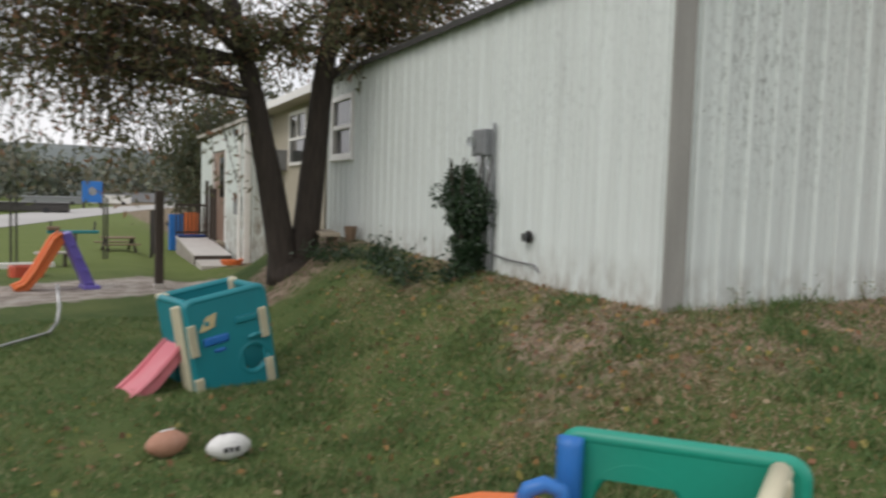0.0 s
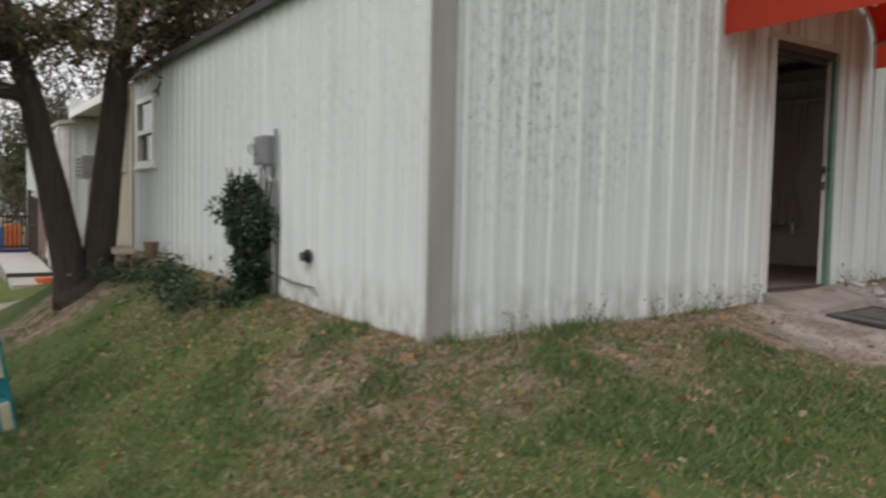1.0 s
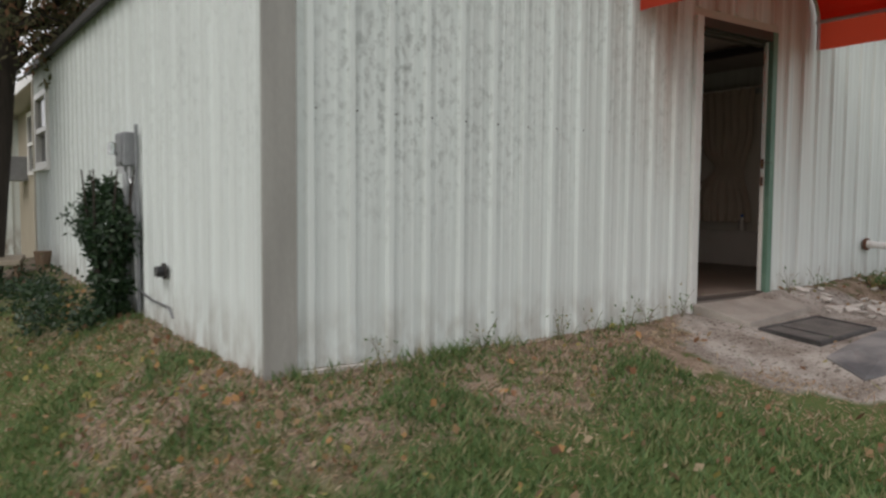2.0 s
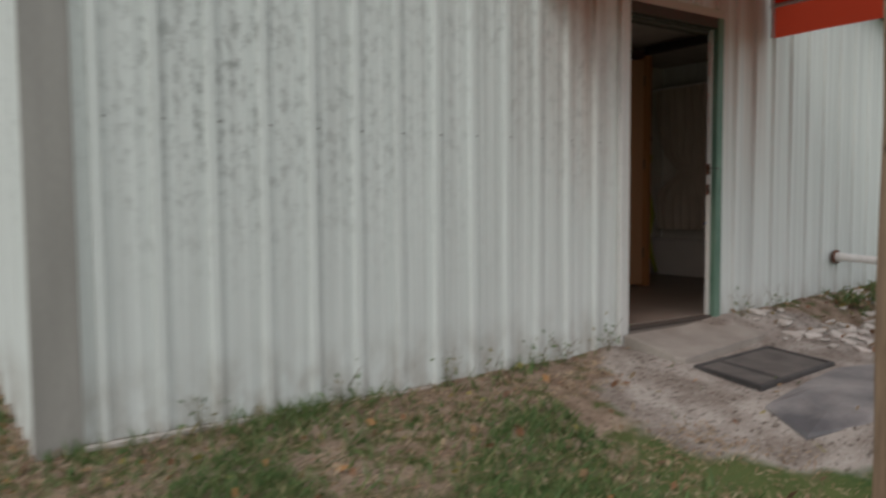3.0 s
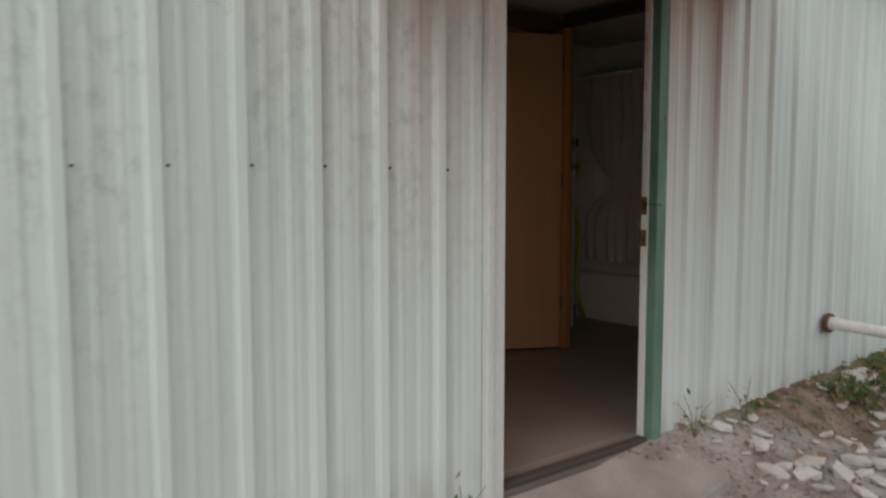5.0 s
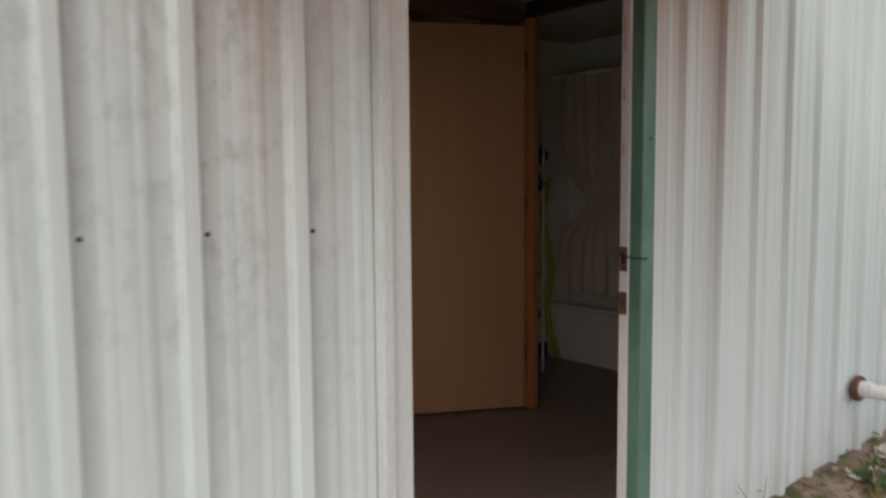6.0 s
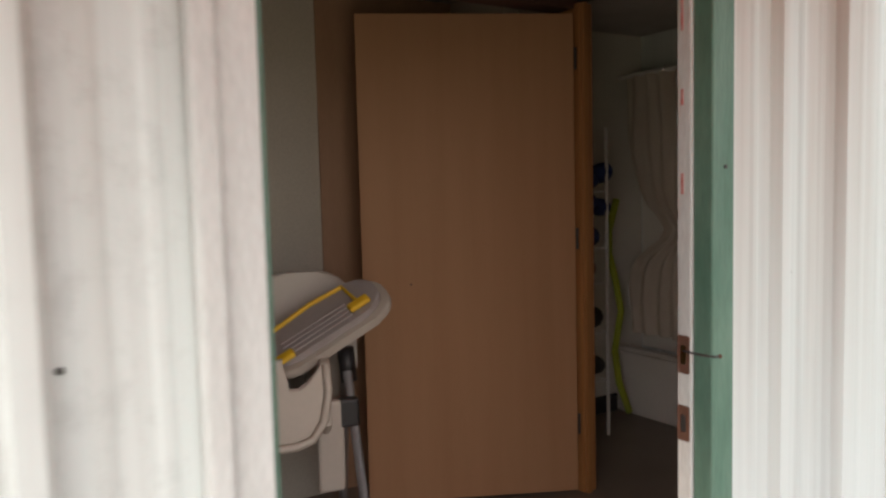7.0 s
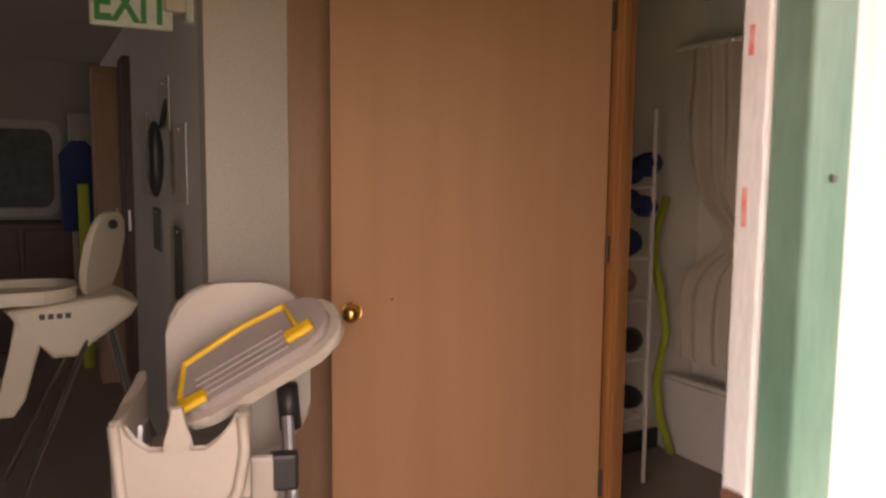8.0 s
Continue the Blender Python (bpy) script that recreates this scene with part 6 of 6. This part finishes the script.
def make_bath():
    t = thing("bathtub", "white enamel bathtub with a panelled front", "bathtub", (2.98, 0.75, FLOOR))
    w, d, h = 0.22, 1.53, 0.36
    part("front", box((0, 0, 0), (0.03, d, h), 0.008), ENAMEL, t)
    part("rim", box((0, 0, h), (0.07, d, h + 0.025), 0.012), ENAMEL, t)
    part("basin", box((0.03, 0, 0.08), (w, d, 0.12), 0.01), ENAMEL, t)
    s = thing("tub_surround", "cream plastic tub surround panel", "panel", (3.185, 0.75, FLOOR))
    part("sheet", box((0, 0, 0.36), (0.012, d, 1.9)), BATH_PAINT, s)
    f = thing("toilet_lid_bottle", "white bottle standing on the tub rim", "bottle", (3.02, 1.6, FLOOR + 0.385))
    part("body", rod([(0, 0, 0), (0, 0, 0.12), (0, 0, 0.15)], 0, sides=14, radii=[0.04, 0.04, 0.02]), ENAMEL, f)
    part("cap", rod([(0, 0, 0.15), (0, 0, 0.18)], 0.018), BLUE, f)
    r = thing("shower_rail", "pale shower curtain rail", "rail", (3.02, 0, 0))
    part("rod", rod([(0, 0.15, 2.02), (0, 2.3, 2.02)], 0.014), PVC, r)
    c = thing("shower_curtain", "beige shower curtain hanging in folds", "curtain", (3.02, 0, 0))
    bm = bmesh.new()
    heights = [0.55 + 1.46 * k / 24 for k in range(25)]
    cols = []
    for k in range(72):
        f = k / 71
        col = []
        for z in heights:
            far = 2.24 - 0.2 * math.exp(-((z - 1.14) / 0.12) ** 2) - 0.1 * math.exp(-((z - 1.3) / 0.3) ** 2)
            near_y = 1.5 + 0.1 * math.exp(-((z - 1.14) / 0.3) ** 2)
            col.append(bm.verts.new((0.022 * math.sin(k * 0.62 + 1.4 * math.sin(1.5 * z)) + 0.012 * math.sin(k * 0.23 + 3 * z) - 0.01, far + (near_y - far) * f + 0.012 * math.sin(9 * z + 5 * f), z)))
        cols.append(col)
    for a, b in zip(cols, cols[1:]):
        for i in range(len(heights) - 1):
            bm.faces.new((a[i], a[i + 1], b[i + 1], b[i]))
    part("cloth", bm, CURTAIN, c, smooth=True)
    for k in range(8):
        part("ring", rod([(0.022 * math.cos(q), 0.9 + 0.15 * k, 2.02 + 0.022 * math.sin(q)) for q in (2 * math.pi * i / 10 for i in range(11))], 0.003, sides=5), CHROME, c)


def make_shelf():
    t = thing("wire_shelf", "white wire shelf stand with navy cloths", "shelf", (2.35, 2.08, FLOOR))
    for dx in (-0.25, 0.25):
        for dy in (-0.1, 0.12):
            part("upright", rod([(dx, dy, 0), (dx, dy, 1.63)], 0.009, sides=8), PVC, t)
    for z in (0.3, 0.56, 0.82, 1.0, 1.3):
        sh = part("shelf", rod([(-0.25, -0.1, z), (0.25, -0.1, z)], 0.006, sides=6), PVC, t)
        for k in range(9):
            part("wire", rod([(-0.25 + 0.0625 * k, -0.1, z), (-0.25 + 0.0625 * k, 0.12, z)], 0.003, sides=5), PVC, sh)
    for k, (dx, z, s, mat) in enumerate(((0.2, 0.38, 0.07, BLACK), (0.2, 0.64, 0.075, BLACK), (0.15, 0.9, 0.07, TAN_DOOR), (0.16, 1.07, 0.08, NAVY), (0.25, 1.22, 0.065, NAVY), (0.17, 1.25, 0.06, NAVY), (0.26, 1.4, 0.07, NAVY), (0.17, 1.36, 0.06, NAVY), (-0.05, 0.5, 0.1, NAVY), (-0.05, 1.2, 0.1, NAVY))):
        c = thing("folded_cloth", "dark cloth bundled on the wire shelf", "cloth", (2.35 + dx, 2.04, FLOOR + z), 20 * k, "cloths on the shelf")
        bm = ball((0, 0, 0), (s, s * 0.8, s * 0.75), u=12, v=8)
        for v in bm.verts:
            v.co *= 1 + 0.25 * noise.noise(v.co * 14 + Vector((k, 0, 0)))
        part("cloth_body", bm, mat, c, smooth=True)
    n = thing("foam_noodle", "lime green foam noodle leaning in the corner", "pool noodle", (2.84, 2.2, FLOOR))
    part("tube", rod([(0.08, -0.06, 0.03), (0.0, -0.06, 0.22), (-0.02, -0.05, 0.4), (0.03, -0.05, 0.62), (-0.01, -0.05, 0.8), (-0.05, -0.04, 0.95), (-0.04, -0.03, 1.08), (0.03, -0.02, 1.25)], 0.02, sides=10), LIME, n, smooth=True)


def make_folded_highchair():
    t = thing("white_highchair", "white high chair with tilted grey padded tray", "high chair", (0.69, 1.55, FLOOR), -14)
    back = [(x, z) for x, z in rounded(0.4, 0.5, 0.14, 6, 0.05, 0.79)]
    part("backrest", prism(back, 0.05, "y", 0.16, None, 0.015), WHITE_PLASTIC, t, smooth=False)
    shell = [(-0.235, 0.785), (-0.212, 0.79), (-0.19, 0.73), (-0.155, 0.7), (-0.02, 0.695), (0.015, 0.72), (0.045, 0.79), (0.075, 0.79), (0.08, 0.7), (0.062, 0.6), (0.02, 0.535), (-0.04, 0.515), (-0.13, 0.515), (-0.19, 0.535), (-0.222, 0.6)]
    seat = part("seat", prism(shell, 0.035, "y", -0.26, None, 0.012), WHITE_PLASTIC, t)
    part("rim", rod([(0.06, -0.262, 0.785), (0.066, -0.266, 0.7), (0.05, -0.268, 0.605), (0.012, -0.268, 0.548), (-0.045, -0.268, 0.53), (-0.128, -0.268, 0.53), (-0.182, -0.268, 0.55), (-0.21, -0.266, 0.61), (-0.222, -0.262, 0.78)], 0.014, sides=8), WHITE_PLASTIC, seat, smooth=True)
    part("seat_pan", box((-0.2, -0.23, 0.56), (0.06, 0.2, 0.6), 0.015), WHITE_PLASTIC, seat)
    part("side_wing", prism([(-0.25, 0.58), (-0.2, 0.54), (0.2, 0.54), (0.2, 0.79), (0.1, 0.775), (0.0, 0.765), (-0.12, 0.775), (-0.25, 0.785)], 0.03, "x", -0.235, None, 0.012), WHITE_PLASTIC, t)
    part("side_wing", prism([(-0.25, 0.58), (-0.2, 0.54), (0.2, 0.54), (0.2, 0.78), (0.06, 0.77), (-0.06, 0.775), (-0.16, 0.79), (-0.25, 0.79)], 0.03, "x", 0.05, None, 0.012), WHITE_PLASTIC, t)
    part("crotch_post", prism([(-0.125, 0.69), (-0.045, 0.69), (-0.068, 0.73), (-0.073, 0.81), (-0.102, 0.81), (-0.106, 0.73)], 0.03, "y", -0.255, None, 0.01), WHITE_PLASTIC, t)
    part("footrest", box((0.05, -0.1, 0.3), (0.145, -0.07, 0.62), 0.012), WHITE_PLASTIC, t)
    m = pose(0.105, -0.06, 0.855, 0, -29, 0) @ pose(0, 0, 0, 22, 0, 0) @ Matrix.Diagonal((0.78, 0.85, 1, 1))
    ring = rounded(0.62, 0.3, 0.12, 6)
    bm = prism(ring, 0.03, "z", 0.0, None, 0.01)
    bmesh.ops.transform(bm, matrix=m, verts=bm.verts)
    tray = part("tray", bm, WHITE_PLASTIC, t, "white tray tipped upright")
    bm = prism([(x * 0.9, z * 0.86 + 0.01) for x, z in ring], 0.025, "z", 0.03, None, 0.01)
    bmesh.ops.transform(bm, matrix=m, verts=bm.verts)
    part("pad", bm, GREY_PAD, tray, "grey fabric pad")
    bm = rod([tuple(p) for p in ((-0.26, -0.05, 0.06), (-0.22, 0.1, 0.062), (0.0, 0.125, 0.062), (0.16, 0.11, 0.062), (0.17, -0.03, 0.062))], 0.009, sides=6)
    bmesh.ops.transform(bm, matrix=m, verts=bm.verts)
    part("piping", bm, YELLOW, tray, "yellow strap")
    for x, y in ((0.17, -0.06), (-0.22, -0.1)):
        bm = box((x - 0.05, y - 0.025, 0.055), (x + 0.05, y + 0.025, 0.075), 0.01)
        bmesh.ops.transform(bm, matrix=m, verts=bm.verts)
        part("buckle", bm, YELLOW, tray, "yellow buckle")
    for k in range(4):
        bm = box((-0.2, -0.09 + 0.03 * k, 0.055), (0.12, -0.08 + 0.03 * k, 0.06))
        bmesh.ops.transform(bm, matrix=m, verts=bm.verts)
        part("seam", bm, GREY_PAD, tray)
    for sx in (-0.2, 0.175):
        if sx > 0:
            part("hinge_cover", rod([(sx, 0.0, 0.78), (sx + 0.01, 0.0, 0.66)], 0.03, sides=12), BLACK, t, "black hinge cover", smooth=True)
        part("leg", rod([(sx, -0.02, 0.7), (sx + 0.03, -0.25, 0.0)], 0.017), TUBE, t)
        part("leg", rod([(sx, 0.02, 0.7), (sx + 0.03, 0.33, 0.0)], 0.017), TUBE, t)
        if sx > 0:
            part("clamp", box((sx - 0.05, -0.1, 0.52), (sx + 0.025, -0.05, 0.62), 0.01), BLACK, t)


def make_open_highchair():
    t = thing("cream_highchair", "cream plastic high chair with tray on thin steel legs", "high chair", (0.33, 2.95, FLOOR), 0)
    prof = rounded(0.32, 0.36, 0.12, 6, 0.0, 0.0)
    bm = prism(prof, 0.03, "y", 0, None, 0.01)
    bmesh.ops.transform(bm, matrix=pose(0.2, 0.05, 1.0, 12, 0, 62), verts=bm.verts)
    b = part("backrest", bm, BEIGE_PLASTIC, t)
    part("handle_hole", ball((0.225, 0.0, 1.13), (0.02, 0.02, 0.02), u=10, v=6), BLACK, b)
    part("seat", prism([(-0.18, 0.82), (0.22, 0.86), (0.3, 0.82), (0.27, 0.77), (0.06, 0.62), (-0.02, 0.62), (-0.1, 0.74)], 0.32, "y", -0.16, None, 0.02), BEIGE_PLASTIC, t)
    part("footrest", prism([(-0.14, 0.8), (-0.04, 0.74), (-0.12, 0.46), (-0.16, 0.4), (-0.27, 0.4), (-0.27, 0.45), (-0.19, 0.5)], 0.26, "y", -0.13, None, 0.012), BEIGE_PLASTIC, t)
    part("tray", plate([(x - 0.15, y) for x, y in rounded(0.46, 0.42, 0.16, 7)], [(x - 0.15, y) for x, y in rounded(0.4, 0.36, 0.14, 7)], 0.05, "z", 0.845), BEIGE_PLASTIC, t)
    part("tray_base", prism([(x - 0.15, y) for x, y in rounded(0.42, 0.38, 0.15, 7)], 0.02, "z", 0.84), BEIGE_PLASTIC, t)
    for k in range(4):
        part("print_bar", box((-0.06 + 0.03 * k, -0.168, 0.78), (-0.04 + 0.03 * k, -0.158, 0.8)), BLACK, t)
    for sx, sy, ex, ey in ((0.12, -0.14, -0.2, -0.34), (0.2, -0.14, 0.34, -0.26), (0.12, 0.14, -0.22, 0.3), (0.2, 0.14, 0.34, 0.28)):
        part("leg", rod([(sx, sy, 0.72), (ex, ey, 0)], 0.011, sides=8), CHROME, t)


def make_hall():
    t = thing("exit_sign", "white exit sign with green letters and emergency lamp", "exit sign", (0.455, 2.32, 1.9))
    part("panel", box((0, 0, 0), (0.26, 0.03, 0.2), 0.006), SIGN_WHITE, t)
    cu = bpy.data.curves.new("letters", "FONT")
    cu.body, cu.size, cu.extrude, cu.align_x, cu.offset = "EXIT", 0.165, 0.002, "CENTER", 0.004
    tmp = bpy.data.objects.new("letters", cu)
    scene.collection.objects.link(tmp)
    me = bpy.data.meshes.new_from_object(tmp.evaluated_get(bpy.context.evaluated_depsgraph_get()))
    scene.collection.objects.unlink(tmp)
    bpy.data.objects.remove(tmp)
    me.materials.clear()
    me.materials.append(SIGN_GREEN)
    o = new("letters", me)
    o.parent, o.matrix_basis = t, pose(0.13, -0.003, 0.02, 90) @ Matrix.Diagonal((0.72, 1, 1, 1))
    part("lamp_housing", box((0.23, -0.03, 0.06), (0.3, 0.05, 0.2), 0.01), BEIGE_PLASTIC, t)
    part("lamp_head", box((0.3, -0.02, 0.03), (0.36, 0.05, 0.14), 0.01), SIGN_WHITE, t)
    for k, (y, z, w, h, mat, lab) in enumerate(((2.6, 1.45, 0.25, 0.3, PAPER, "white notice pinned on the hall wall"), (3.0, 1.7, 0.3, 0.22, PAPER, "pale notice pinned on the hall wall"), (2.7, 1.05, 0.2, 0.3, DARK_PAPER, "dark poster pinned on the hall wall"), (3.3, 1.15, 0.25, 0.2, DARK_PAPER, "dark picture pinned on the hall wall"), (3.7, 1.5, 0.3, 0.4, PAPER, "pale poster pinned on the hall wall"))):
        p = thing("pinned_notice", lab, "notice", (0.778, y, z), 0, "papers in the hall")
        part("sheet", box((-0.006, -w / 2, -h / 2), (-0.001, w / 2, h / 2)), mat, p)
        part("pin", ball((-0.008, 0, h / 2 - 0.02), (0.006, 0.006, 0.006), u=8, v=6), RED_PAINT, p)
    c = thing("hanging_bag", "dark bag hanging on the hall wall", "bag", (0.72, 2.9, 1.55))
    part("body", ball((0, 0, -0.08), (0.035, 0.05, 0.16), u=12, v=8), BLACK, c, smooth=True)
    part("strap", rod([(0.03, -0.03, 0.05), (0.05, 0, 0.16), (0.03, 0.03, 0.05)], 0.01), BLACK, c)
    d = thing("dark_cabinet", "dark red wooden cabinet at the end of the hall", "cabinet", (0.11, 5.9, FLOOR))
    part("body", box((-0.8, 0, 0), (0.5, 0.45, 0.95), 0.01), DARK_WOOD, d)
    for k in range(3):
        part("door", box((-0.78 + 0.43 * k, -0.02, 0.08), (-0.38 + 0.43 * k, -0.001, 0.9), 0.006), DARK_WOOD, d)
    # wall mirror; a matte dark sheet replaces its glass and dim reflection
    m = thing("arched_mirror", "mirror with a matte dark panel in a pale arched frame above the cabinet", "picture", (0.12, 6.36, FLOOR + 1.0))
    part("print", box((-0.3, 0, 0.05), (0.3, 0.01, 0.65)), DARK_PAPER, m)
    part("frame", plate(rounded(0.7, 0.75, 0.12, 6, 0, 0.35), rounded(0.58, 0.62, 0.1, 6, 0, 0.35), 0.03, "y", -0.02), PAPER, m)
    for x, y, w, h, mat, lab in ((0.69, 4.7, 0.17, 1.98, PANEL_WOOD, "tall tan cupboard in the hall"), (0.61, 5.7, 0.2, 1.75, GREY_WALL, "grey locker in the hall"), (0.77, 4.3, 0.07, 2.0, DARK_WOOD, "narrow dark locker in the hall")):
        k = thing("tall_cupboard", lab, "cupboard", (x, y, FLOOR), 0, "hall cupboards")
        part("body", box((-w / 2, 0, 0), (w / 2, 0.25, h), 0.008), mat, k)
        part("door", box((-w / 2 + 0.02, -0.015, 0.05), (w / 2 - 0.02, -0.001, h - 0.04), 0.004), mat, k)
        part("handle", box((w / 2 - 0.06, -0.03, h * 0.5), (w / 2 - 0.045, -0.016, h * 0.5 + 0.12), 0.003), STEEL, k)
    b = thing("blue_coat", "navy coat hanging in the hall", "coat", (0.56, 5.62, 1.42))
    part("cloth", prism([(-0.12, -0.45), (0.12, -0.45), (0.14, 0.1), (0.05, 0.2), (-0.05, 0.2), (-0.13, 0.1)], 0.066, "y", 0, None, 0.02), NAVY, b)
    part("hook", rod([(0, 0.066, 0.22), (0, 0.04, 0.24), (0, 0.03, 0.19)], 0.006, sides=6), STEEL, b)
    y = thing("yellow_tube", "yellow rolled mat standing in the hall", "rolled mat", (0.56, 5.2, FLOOR))
    part("roll", rod([(0, 0, 0), (0, 0, 1.25)], 0.035, sides=12), LIME, y)


make_partitions(), make_inner_door(), make_bath(), make_shelf(), make_folded_highchair(), make_open_highchair(), make_hall()
